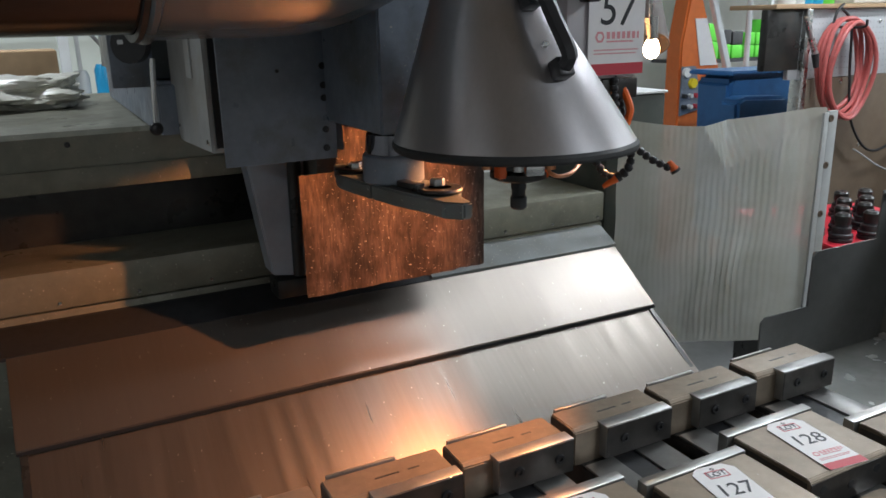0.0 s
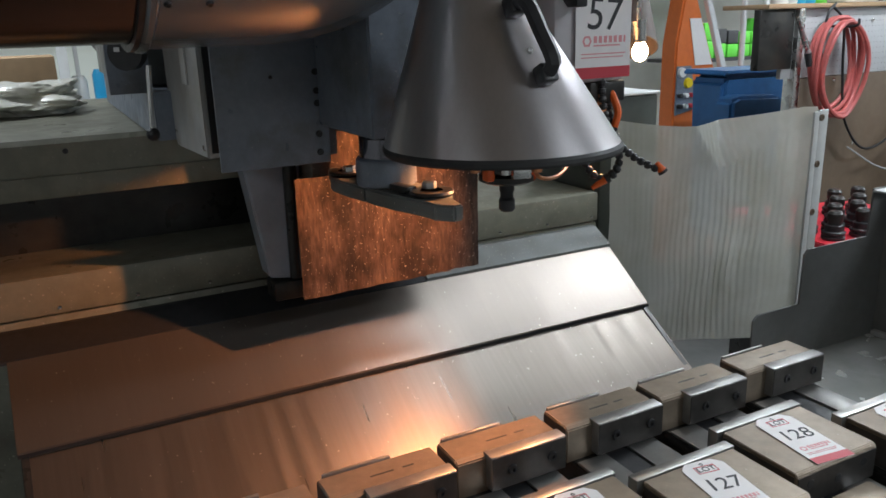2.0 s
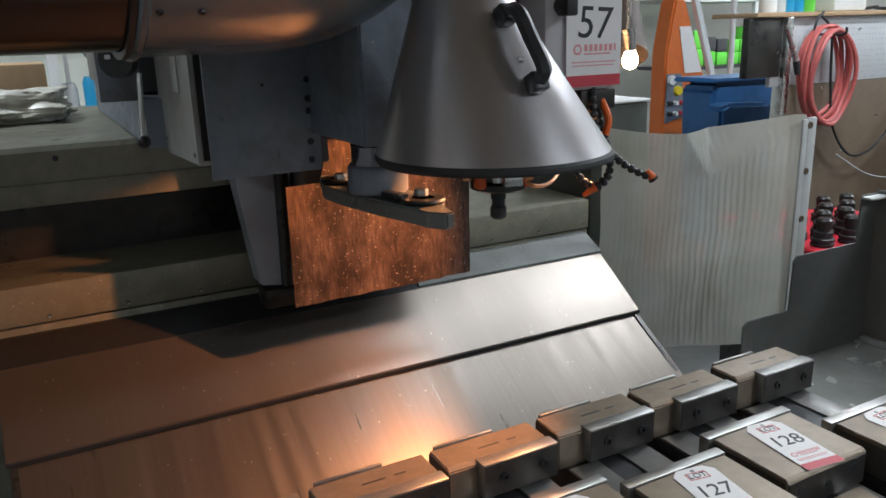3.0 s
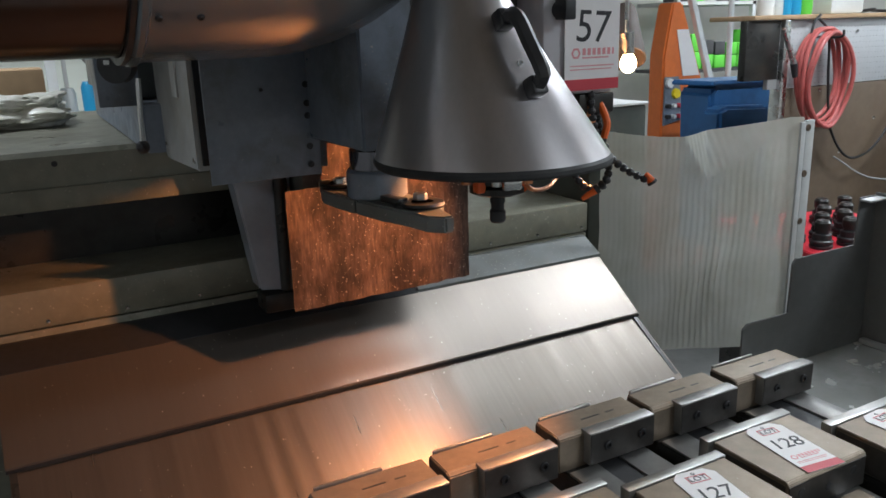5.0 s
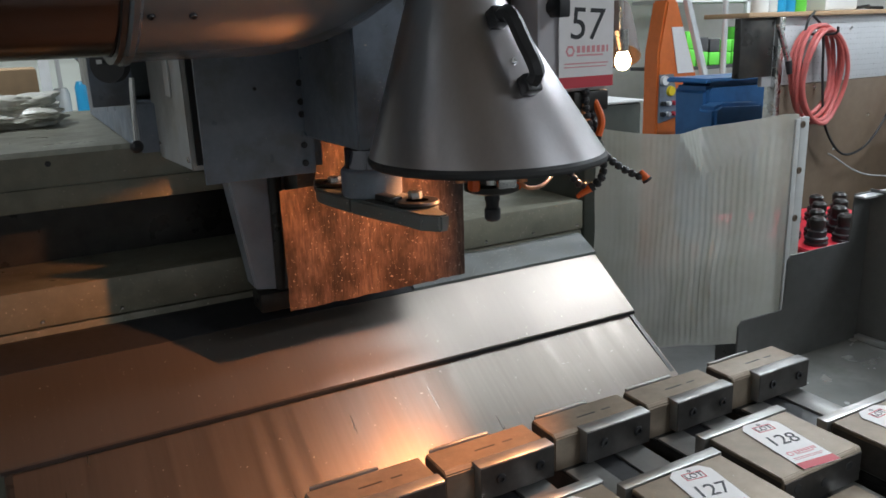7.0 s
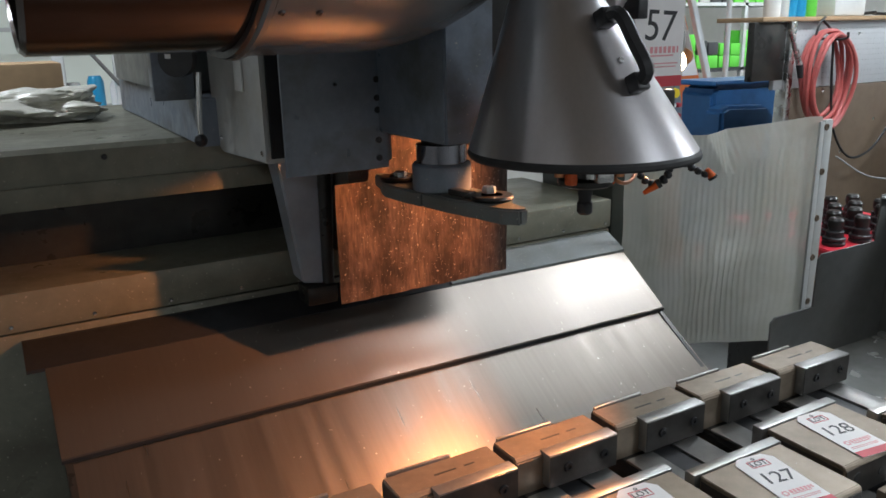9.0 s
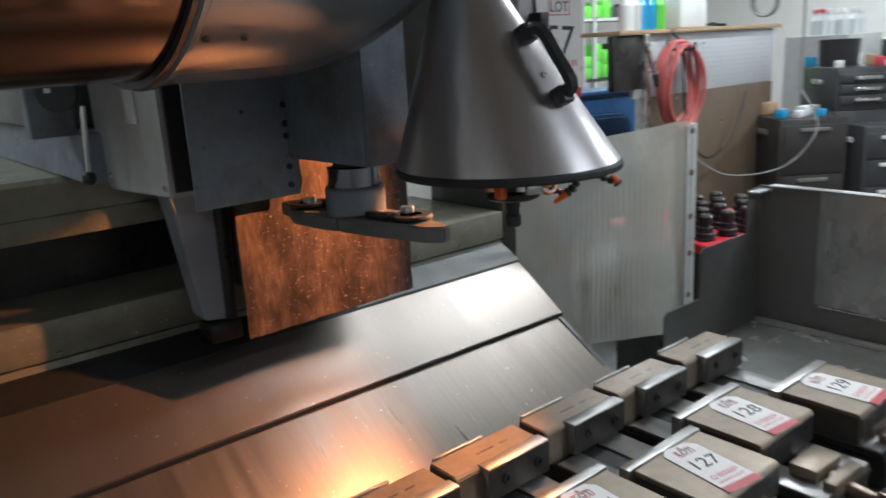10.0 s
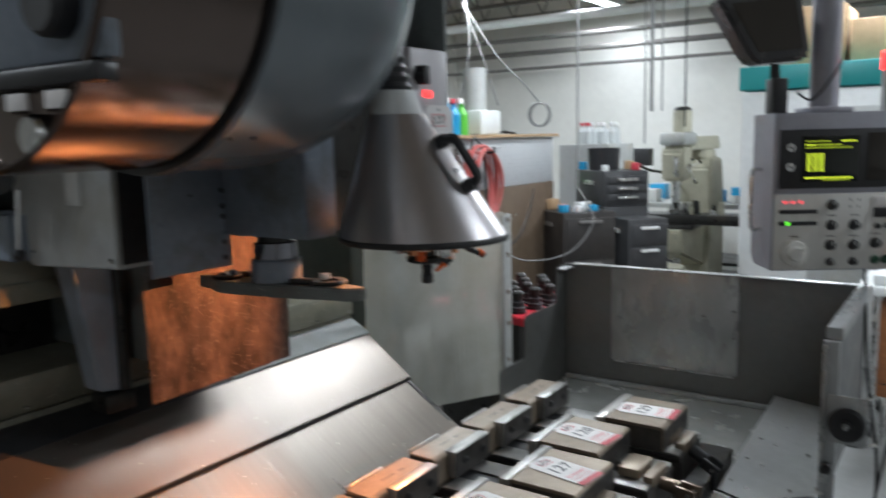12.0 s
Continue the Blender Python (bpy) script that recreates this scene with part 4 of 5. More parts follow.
# ---------- splash sheet and what stands behind it ----------
sh = thing("splash_sheet", "sagging translucent ribbed plastic splash sheet on a white post", "splash guard", (3.0, 1.6, 0.68))
s = bmesh.new()
N, M = 150, 48
lo_hi = []
for i in range(N + 1):
    u = i / N
    x = 2.690 + 0.590 * u
    y = 1.760 - 0.245 * u + 0.035 * math.sin(math.pi * u) + 0.0013 * (0.25 + 0.75 * math.exp(-((u - 0.60) / 0.24) ** 2)) * math.cos(2 * math.pi * u * 33)
    sag = 1.388 - 0.040 * math.sin(math.pi * min(1, u * 1.05)) + 0.012 * u
    col = []
    for j in range(M + 1):
        w = j / M
        # the upper corner is creased along two straight lines and leans forward
        d1 = (u - 0.44) * 0.84 + (w - 1.0) * 0.54
        d2 = (w - 0.80) - (u - 0.57) * 0.40
        crease = max(0.0, min(d1, d2)) * 0.40
        ripple = 0.012 * noise.noise((x * 6, w * 4, 0)) + 0.006 * noise.noise((x * 17, w * 7, 2)) * (1 - w)
        col.append(s.verts.new((x - 0.03 * (1 - w) * u, y + ripple + crease, 0.66 + (sag - 0.66) * w)))
    lo_hi.append(col)
for a, d in zip(lo_hi, lo_hi[1:]):
    for j in range(M):
        s.faces.new((a[j], d[j], d[j + 1], a[j + 1]))
part("ribbed_sheet", s, SHEET, sh)
part("post", box(3.262, 3.300, 1.500, 1.512, 0.66, 1.392, 0.002), PALE, sh, "pale flat post")
part("clamp_strip", box(3.240, 3.262, 1.500, 1.508, 0.66, 1.388, 0.002), PALE, sh)
screws([(3.270, 1.500, z) for z in (0.80, 0.95, 1.08, 1.23, 1.37)], (0, -1, 0), 0.011, sh, SHAFT)
single("machine_pedestal", box(2.705, 2.93, 1.83, 2.20, 0, 1.443, 0.008), mat("dark_green_paint", (0.035, 0.042, 0.034), 0.45, 0, 0.15, 30, 0.05, (0.06, 0.055, 0.04), 4), "dark green machine pedestal behind the splash sheet", "pedestal", base=(2.82, 2.0, 0))
single("pedestal_cover", box(2.700, 2.935, 1.825, 2.205, 1.4435, 1.452, 0.003), WHITE, "white plate on the dark pedestal", "plate", base=(2.82, 2.0, 1.4435))

rt = thing("tool_tray", "red plastic tray on a dark stand filled with black tool holders", "tray", (3.72, 1.76, 0))
part("tray", prism([(3.42, 1.52), (3.98, 1.36), (4.08, 1.92), (3.56, 2.10)], "z", 0.90, 0.935, 0.004), RED_TRAY, rt)
part("stand", prism([(3.45, 1.55), (3.95, 1.42), (4.04, 1.90), (3.58, 2.05)], "z", 0.0, 0.899), OIL_AND_SHADE, rt)
rng = random.Random(4)
proto = None
for i in range(4):
    for j in range(5):
        q = Vector((3.52 + 0.105 * j - 0.01 * i + rng.uniform(-0.01, 0.01), 1.60 + 0.10 * i - 0.028 * j + rng.uniform(-0.01, 0.01), 0.9352))
        if proto is None:
            proto = thing("tool_holder", "black steel tool holder standing in the red tray", "tool holder", q, group="tool holders")
            part("flange", lathe([(0, 0), (0.036, 0), (0.038, 0.004), (0.038, 0.010), (0.033, 0.014), (0.038, 0.018), (0.038, 0.026), (0.030, 0.030), (0, 0.030)], 20), BLACK, proto, local=True)
            part("body", lathe([(0.030, 0.030), (0.030, 0.048), (0.022, 0.052), (0.022, 0.062), (0, 0.062)], 20), BLACK, proto, local=True)
            part("nut", lathe([(0.0, 0.062), (0.025, 0.0622), (0.026, 0.066), (0.026, 0.088), (0.019, 0.096), (0.010, 0.096), (0.0, 0.090)], 14), OIL_AND_SHADE, proto, local=True)
        else:
            copy_thing(proto, Matrix.Translation(q) @ Matrix.Rotation(i + j, 4, "Z"))

# ---------- control pendant ----------
PM = Matrix.Translation((2.970, 0.455, 1.290)) @ Matrix.Rotation(math.atan2(-0.85, 0.53), 4, "Z")
pend = thing("control_pendant", "grey machine control pendant with lit screen and black knobs", "control panel", PM)
# local x runs across the face, y is into the body, z is up
part("body", prism([(0.0, 0.0), (0.0, 0.452), (0.17, 0.452), (0.17, 0.03), (0.14, 0.0)], "x", 0.0, 0.445, 0.003), PEND, pend, local=True)
part("bezel", box(0.008, 0.437, -0.0035, 0.0, 0.226, 0.448, 0.001), PEND, pend, local=True)
part("screen_recess", box(0.012, 0.425, -0.006, -0.0036, 0.238, 0.405, 0.0015), BLACK, pend, "black screen surround", local=True)
crt = part("screen", box(0.075, 0.232, -0.0085, -0.0062, 0.256, 0.385, 0.002), SCREEN, pend, "dark screen with yellow-green lines", local=True)
rng = random.Random(2)
for z, a, c, mt in ((0.371, 0.084, 0.150, CRT_DIM), (0.371, 0.182, 0.222, CRT), (0.361, 0.084, 0.112, CRT), (0.361, 0.115, 0.190, CRT_DIM), (0.353, 0.084, 0.215, CRT_DIM), (0.268, 0.084, 0.215, CRT), (0.262, 0.130, 0.205, CRT_DIM)):
    x = a
    row = bmesh.new()
    while x < c - 0.004:
        w = rng.uniform(0.004, 0.012)
        box(x, min(c, x + w), -0.0092, -0.0087, z - 0.0024, z + 0.0024, bm=row)
        x += w + 0.0025
    part("text_bar", row, mt, crt, local=True)
for x in (0.088, 0.105, 0.122):
    col = bmesh.new()
    for k in range(9):
        box(x, x + 0.012, -0.0092, -0.0087, 0.287 + k * 0.0058, 0.2905 + k * 0.0058, bm=col)
    part("text_bar", col, CRT, crt, local=True)
part("key_window", box(0.258, 0.412, -0.0085, -0.0062, 0.258, 0.392, 0.002), GLASSY, pend, "glossy dark cover over the keypad", local=True)
for z in (0.300, 0.355):
    part("key_switch", lathe([(0.004, 0.010), (0.012, 0.010), (0.013, 0.004), (0.013, 0)], 20, pose(0.040, -0.006, z, 90, 0, 0)), CHROME, pend, "chrome ringed key switch", local=True)
fp = part("face_plate", box(0.004, 0.441, -0.0045, 0.0, 0.004, 0.222, 0.001), FACE, pend, "worn cream switch plate", local=True)


def knob(x, z, r, mt, name="knob", h=0.016, label=""):
    part(name, lathe([(0, h), (r * 0.85, h), (r, h * 0.8), (r, h * 0.2), (r * 1.25, 0), (0, 0)], 20, pose(x, -0.0045, z, 90, 0, 0)), mt, pend, label, local=True)
    if name == "knob":
        part("pointer", box(x - 0.0012, x + 0.0012, -0.0045 - h - 0.001, -0.0045 - h, z, z + r * 0.9), WHITE, pend, local=True)


for x, z in ((0.165, 0.190), (0.165, 0.132), (0.230, 0.132), (0.165, 0.074), (0.230, 0.074), (0.292, 0.078), (0.352, 0.080)):
    knob(x, z, 0.0125, BLACK)
for x, z in ((0.165, 0.026), (0.230, 0.026), (0.405, 0.028), (0.405, 0.072)):
    knob(x, z, 0.010, BLACK)
for x in (0.295, 0.322, 0.350):
    knob(x, 0.127, 0.007, BLACK, "button", 0.010)
for x, mt in ((0.292, GREEN), (0.322, GREEN)):
    knob(x, 0.030, 0.0105, plain("dark_green_button", (0.01, 0.06, 0.03), 0.35), "button", 0.010)
knob(0.355, 0.030, 0.0115, RED_GLOW, "button", 0.010, "lit red button")
knob(0.408, 0.197, 0.019, plain("dull_red_button", (0.35, 0.05, 0.03), 0.4), "button", 0.020, "red emergency stop button")
knob(0.405, 0.150, 0.013, BLACK, "button", 0.012)
knob(0.405, 0.110, 0.0125, plain("dark_red_button", (0.25, 0.02, 0.02), 0.4), "button", 0.012)
part("handwheel", lathe([(0, 0.020), (0.018, 0.020), (0.022, 0.012), (0.036, 0.010), (0.038, 0.006), (0.038, 0), (0, 0)], 32, pose(0.062, -0.0045, 0.052, 90, 0, 0)), FACE, pend, "pale handwheel dial", local=True)
part("handwheel_grip", rod((0.078, -0.015, 0.066), (0.078, -0.032, 0.066), 0.006, seg=14), FACE, pend, local=True)
part("meter", box(0.282, 0.362, -0.009, -0.0046, 0.180, 0.214, 0.001), TAG, pend, "white meter scale", local=True)
part("meter_base", box(0.282, 0.362, -0.011, -0.0046, 0.152, 0.1795, 0.001), BLACK, pend, local=True)
for z, lit in ((0.172, None), (0.138, GREEN_GLOW)):
    part("switch_strip", box(0.016, 0.125, -0.007, -0.0046, z - 0.006, z + 0.006, 0.001), BLACK, pend, local=True)
    if lit:
        part("led", box(0.036, 0.046, -0.0085, -0.0072, z - 0.005, z + 0.005), lit, pend, local=True)
for x in (0.028, 0.050, 0.072):
    part("led", box(x, x + 0.010, -0.006, -0.0046, 0.196, 0.203), PINK_GLOW, pend, local=True)
for k in range(2):
    for x in (0.215, 0.238):
        part("print_bar", box(x, x + 0.003, -0.0052, -0.0046, 0.180 + 0.02 * k, 0.188 + 0.02 * k), INK, pend, local=True)
for x, z in ((0.165, 0.160), (0.230, 0.160), (0.292, 0.105), (0.352, 0.108), (0.062, 0.100), (0.165, 0.100), (0.230, 0.100)):
    part("print_bar", box(x - 0.012, x + 0.012, -0.0052, -0.0046, z - 0.0012, z + 0.0012), INK, pend, local=True)
part("side_handle", tube([(-0.002, 0.085, 0.115), (-0.030, 0.085, 0.118), (-0.032, 0.085, 0.20), (-0.030, 0.085, 0.285), (-0.002, 0.085, 0.290)], 0.006, 10, 3), STEEL, pend, "bent steel side handle", local=True)
part("side_handle", tube([(0.447, 0.02, 0.13), (0.475, 0.02, 0.135), (0.478, 0.02, 0.22), (0.475, 0.02, 0.315), (0.447, 0.02, 0.32)], 0.006, 10, 3), WHITE, pend, "white side handle", local=True)
part("mast_foot", box(0.11, 0.225, 0.02, 0.15, 0.4525, 0.468, 0.004), PEND, pend, local=True)
part("mast", rod((0.168, 0.085, 0.468), (0.168, 0.085, 1.60), 0.040, seg=28), PEND, pend, "grey support mast", local=True)
bc = part("beacon_post", rod((0.352, 0.085, 0.4525), (0.352, 0.085, 0.570), 0.020, seg=20), PALE, pend, local=True)
part("beacon_lens", lathe([(0, 0.055), (0.020, 0.054), (0.024, 0.048), (0.024, 0), (0, 0)], 20, pose(0.352, 0.085, 0.5705)), RED_GLOW, bc, "lit red beacon lens", local=True)
part("aerial", rod((0.440, 0.02, 0.45), (0.440, 0.02, 0.515), 0.0012, seg=6), TAG_RED, pend, local=True)
part("cord", tube([(0.09, 0.08, 0.51), (0.12, 0.06, 0.49), (0.15, 0.03, 0.53), (0.20, 0.03, 0.62), (0.205, 0.04, 0.75)], 0.0035, 8), CABLE, pend, "black lamp cord", local=True)
fl = thing("pendant_lamp", "dark angular work lamp head standing on a black block", "lamp", PM @ Matrix.Translation((0.03, 0.08, 0.4525)))
part("block", box(-0.022, 0.022, -0.03, 0.03, 0.0, 0.100, 0.004), BLACK, fl, local=True)
part("stem", rod((0.0, 0, 0.10), (-0.003, 0, 0.14), 0.008, seg=12), BLACK, fl, local=True)
part("head", prism([(-0.190, 0.325), (0.045, 0.340), (0.078, 0.165), (0.066, 0.148), (-0.070, 0.140), (-0.092, 0.158)], "y", -0.04, 0.07, 0.010), mat("dark_lamp_shell", (0.06, 0.06, 0.065), 0.3, 0, 0.1, 20, 0.02), fl, local=True)
part("lens", prism([(-0.150, 0.310), (0.028, 0.320), (0.054, 0.180), (-0.070, 0.172)], "y", -0.046, -0.0405, 0.002), GLASSY, fl, local=True)
part("yoke", tube([(-0.012, 0.0, 0.10), (-0.012, 0.0, 0.142)], 0.009, 8, 1), BLACK, fl, local=True)
for pts in (((0.293, 0.05, 0.0), (0.32, 0.05, -0.35), (0.36, 0.05, -0.62), (0.35, 0.05, -0.9), (0.33, 0.05, -1.287)),
            ((0.449, 0.02, 0.10), (0.462, 0.02, 0.0), (0.42, 0.02, -0.3), (0.365, 0.03, -0.62), (0.335, 0.04, -0.9), (0.36, 0.05, -1.287))):
    single("hanging_cable", tube([PM @ Vector(q) for q in pts], 0.0045, 8), CABLE, "black cable hanging from the control pendant to the floor", "cable", "pendant cables", base=tuple(PM @ Vector(pts[0])))

# ---------- right background: cart, white machine, cabinets ----------
cart = thing("shop_cart", "white-topped wooden cart on steel legs with casters", "cart", (5.55, 0.17, 0))
part("top", box(5.28, 5.85, -0.13, 0.47, 0.800, 0.850, 0.006), WHITE, cart)
part("cabinet", box(5.33, 5.80, -0.05, 0.36, 0.23, 0.765, 0.004), WOOD, cart, "reddish wooden cabinet")
part("drawer_line", box(5.3285, 5.332, -0.03, 0.34, 0.30, 0.308), OIL_AND_SHADE, cart)
for x in (5.31, 5.80):
    for y in (-0.07, 0.38):
        l = part("leg", box(x - 0.012, x + 0.012, y - 0.012, y + 0.012, 0.09, 0.80, 0.002), STEEL, cart)
        part("caster", lathe([(0, -0.012), (0.036, -0.012), (0.040, -0.006), (0.040, 0.006), (0.036, 0.012), (0, 0.012)], 18, pose(x, y, 0.042, 90, 0, 0)), RUBBER, l, "rubber caster")
single("carton", box(5.42, 5.68, -0.02, 0.16, 0.8505, 0.90, 0.003), CARTON, "open flat cardboard carton on the cart", "carton", base=(5.55, 0.07, 0.8505))
single("plastic_bin", box(5.32, 5.62, 0.20, 0.40, 0.8505, 0.91, 0.008), WHITE, "low white plastic bin on the cart", "bin", base=(5.47, 0.3, 0.8505))

wm = thing("machining_centre", "large white machine enclosure with a teal top band", "machine", (7.6, 0.3, 0))
part("body", box(6.7, 8.4, -0.55, 1.44, 0.0, 1.98, 0.02), WHITE, wm)
part("teal_band", box(6.68, 8.42, -0.57, 1.46, 1.99, 2.16, 0.01), TEAL, wm, "teal top band")
part("door", box(6.690, 6.699, 0.15, 0.95, 0.55, 1.85, 0.004), PALE, wm)
part("window", box(6.683, 6.689, 0.30, 0.80, 1.05, 1.65, 0.004), GLASSY, wm)
for i, (y, w, h) in enumerate(((-0.20, 0.55, 0.35), (0.45, 0.62, 0.30), (1.02, 0.45, 0.42))):
    single("carton", box(6.9, 7.5, y - w / 2, y + w / 2, 2.161, 2.161 + h, 0.006), CARTON, "closed brown cardboard carton on the machine", "carton", "cartons", base=(7.2, y, 2.161))
gc = thing("storage_cabinet", "tall pale grey steel cabinet", "cabinet", (6.2, -0.75, 0))
part("body", box(5.9, 6.5, -0.95, -0.12, 0.0, 1.98, 0.008), PALE, gc)
part("door", box(5.893, 5.899, -0.93, -0.54, 0.06, 1.93, 0.003), PALE, gc)
part("door", box(5.893, 5.899, -0.53, -0.14, 0.06, 1.93, 0.003), PALE, gc)
part("handle", box(5.87, 5.892, -0.57, -0.55, 0.95, 1.1, 0.004), STEEL, gc)
ch = single("wooden_board", box(5.86, 5.885, -0.10, 0.02, 0.0, 1.83, 0.004), WOOD, "narrow brown wooden board leaning upright beside the cabinet", "board", base=(5.87, -0.04, 0))

# ---------- toolboxes ----------


def toolbox(name, m, w, d, h, drawers, label, material=BOXBROWN, pulls=STEEL, z0=0.0):
    """A chest w wide, d deep and h high whose drawers face -y of its pose, its front left foot at the origin."""
    t = thing(name, label, "tool chest", m, group="tool chests")
    part("body", box(0, w, 0, d, 0, h, 0.008), material, t, local=True)
    step = (h - 0.06) / drawers
    for k in range(drawers):
        a, c = 0.03 + k * step + 0.006, 0.03 + (k + 1) * step - 0.006
        dr = part("drawer", box(0.02, w - 0.02, -0.012, -0.001, a, c, 0.003), material, t, local=True)
        part("pull", box(w * 0.28, w * 0.72, -0.028, -0.013, c - 0.034, c - 0.014, 0.003), pulls, dr, local=True)
    part("side_grip", box(-0.012, -0.001, d * 0.35, d * 0.65, h - 0.10, h - 0.07, 0.003), pulls, t, local=True)
    return t


DARKBOX = mat("dark_grey_toolbox_paint", (0.045, 0.045, 0.047), 0.4, 0, 0.1, 20, 0.03, (0.07, 0.07, 0.07), 3)
CAB_A = pose(5.20, 2.18, 0, 0, 0, -40)
CAB_B = pose(5.53, 1.86, 0, 0, 0, -40)
CHEST = pose(5.62, 2.07, 1.2005, 0, 0, -40)
toolbox("tool_cabinet", CAB_A, 0.38, 0.45, 1.19, 4, "brown steel roller tool cabinet with a cluttered top", pulls=JOIST)
toolbox("tool_cabinet", CAB_B, 0.30, 0.34, 1.13, 7, "dark grey roller tool cabinet with bright drawer pulls", DARKBOX, WHITE)
toolbox("tool_chest", CHEST, 0.34, 0.46, 0.245, 3, "dark grey top chest with small drawers", DARKBOX)
b = box(0, 0.34, 0, 0.46, -1.2, 0, 0.006)
b.transform(CHEST)
single("cabinet_base", b, DARKBOX, "dark grey cabinet under the top chest", "cabinet", base=(5.62, 2.07, 0.0005))
bq = CHEST @ Vector((0.13, 0.26, 0.2455))
single("black_bucket", lathe([(0, 0), (0.105, 0), (0.115, 0.155), (0.110, 0.155), (0.100, 0.01), (0, 0.01)], 28, pose(*bq)), BLACK, "black round bucket on the tool chest", "bucket", base=tuple(bq))
rng = random.Random(9)
single("shelf_cabinet", box(6.55, 7.1, 2.42, 2.86, 0, 1.62, 0.004), PALE, "pale grey steel cabinet behind the tool chest", "cabinet", base=(6.8, 2.6, 0))
for i in range(9):
    x, y = 6.60 + 0.052 * i, 2.50 + 0.28 * rng.random()
    t = thing("spray_bottle", "clear plastic spray bottle on the carton", "bottle", (x, y, 1.621), group="bottles")
    part("bottle", lathe([(0, 0), (0.032, 0), (0.034, 0.01), (0.034, 0.10), (0.012, 0.135), (0.012, 0.15), (0, 0.15)], 16), CLEAR, t, local=True)
    part("cap", box(-0.03, 0.012, -0.010, 0.010, 0.15, 0.178, 0.004), (TAG_RED, WHITE, TAG)[i % 3], t, local=True)
for u, v, r, mt in ((0.05, 0.10, 0.035, CYAN), (0.10, 0.22, 0.03, ORANGE_TIP), (0.14, 0.08, 0.028, TAG), (0.20, 0.16, 0.04, WHITE), (0.26, 0.08, 0.03, CYAN), (0.30, 0.26, 0.035, PALE), (0.08, 0.36, 0.05, CARTON)):
    q = CAB_A @ Vector((u, v, 1.1905))
    single("small_box", box(q.x - r, q.x + r, q.y - r * 0.7, q.y + r * 0.7, q.z, q.z + r * 1.4, 0.004), mt, "small parts box lying on the brown cabinet", "box", "small boxes", base=tuple(q))
single("air_hose", tube([(5.25, 2.1, 1.36), (5.16, 2.0, 1.28), (5.10, 1.93, 1.15), (4.95, 2.02, 0.98), (4.72, 2.20, 0.95), (4.60, 2.34, 1.05)], 0.004, 8), GREY_CABLE, "grey air hose drooping beside the tool cabinet", "hose", base=(5.1, 1.95, 1.2))
single("hanging_cable", rod((5.25, 2.1, 1.35), (5.25, 2.1, ZC), 0.008, seg=8), GREY_CABLE, "grey cord hanging from the ceiling", "cable", base=(5.25, 2.1, 1.35))
for i, (x, y, z) in enumerate(((7.7, 2.48, 1.9), (7.75, 2.40, 1.9), (7.8, 2.2, 1.75), (8.0, 2.65, 1.6))):
    single("hanging_cable", rod((x, y, z), (x, y, ZC), 0.009 if i else 0.02, seg=8), CABLE if i == 2 else GREY_CABLE, "cord hanging from the ceiling over the knee mill", "cable", "hanging cords", base=(x, y, z))
for k, pts in enumerate((((7.2, 4.2, 3.2), (7.15, 4.1, 2.6), (7.2, 4.25, 2.1), (7.25, 4.3, 1.9)), ((7.2, 4.2, 3.0), (7.3, 3.9, 2.5), (7.35, 3.62, 2.2), (7.4, 3.478, 2.015)), ((7.2, 4.2, 3.0), (7.2, 4.0, 2.5), (7.25, 3.85, 2.0)))):
    single("hanging_cable", tube(pts, 0.008, 6), GREY_CABLE, "grey cord slung from the ceiling pipes", "cable", "hanging cords", base=pts[0])
coil = bmesh.new()
for k in range(3):
    tube([(7.38 + 0.02 * k, 3.478 + 0.11 * math.cos(a), 1.904 + 0.11 * math.sin(a)) for a in [i * math.pi / 6 for i in range(13)]], 0.010, 6, 2, bm=coil)
single("cord_coil", coil, GREY_CABLE, "coiled grey cord hanging on the wall", "cord", base=(7.4, 3.478, 1.79))

# ---------- knee mill far off ----------
km = thing("knee_mill", "old cream knee milling machine with dark oily table", "milling machine", (8.2, 2.4, 0))
part("column", prism([(8.25, 0.0), (8.25, 1.35), (8.32, 1.45), (8.65, 1.45), (8.75, 1.1), (8.8, 0.0)], "y", 2.22, 2.56, 0.02), CREAM, km)
part("turret", rod((8.45, 2.39, 1.45), (8.45, 2.39, 1.53), 0.16, 0.15, 24, 0.01), CREAM, km)
part("ram", prism([(2.29, 1.53), (2.31, 1.66), (2.47, 1.66), (2.49, 1.53)], "x", 7.85, 8.85, 0.01), CREAM, km)
hd = part("head", prism([(7.62, 1.26), (7.60, 1.52), (7.64, 1.58), (7.90, 1.58), (7.90, 1.34), (7.84, 1.26)], "y", 2.29, 2.49, 0.02), CREAM, km)
part("belt_guard", box(7.58, 7.98, 2.27, 2.51, 1.585, 1.70, 0.03), PALE, hd, "pale belt guard")
part("motor", rod((7.90, 2.39, 1.70), (7.90, 2.39, 1.90), 0.085, 0.085, 24, 0.01), CREAM, hd)
part("motor_cap", rod((7.90, 2.39, 1.90), (7.90, 2.39, 1.935), 0.088, 0.06, 24, 0.006), OIL_AND_SHADE, hd)
part("quill", rod((7.74, 2.39, 1.26), (7.74, 2.39, 1.06), 0.045, 0.038, 20), STEEL, hd)
part("chuck", rod((7.74, 2.39, 1.06), (7.74, 2.39, 1.00), 0.030, 0.016, 16), OIL_AND_SHADE, hd)
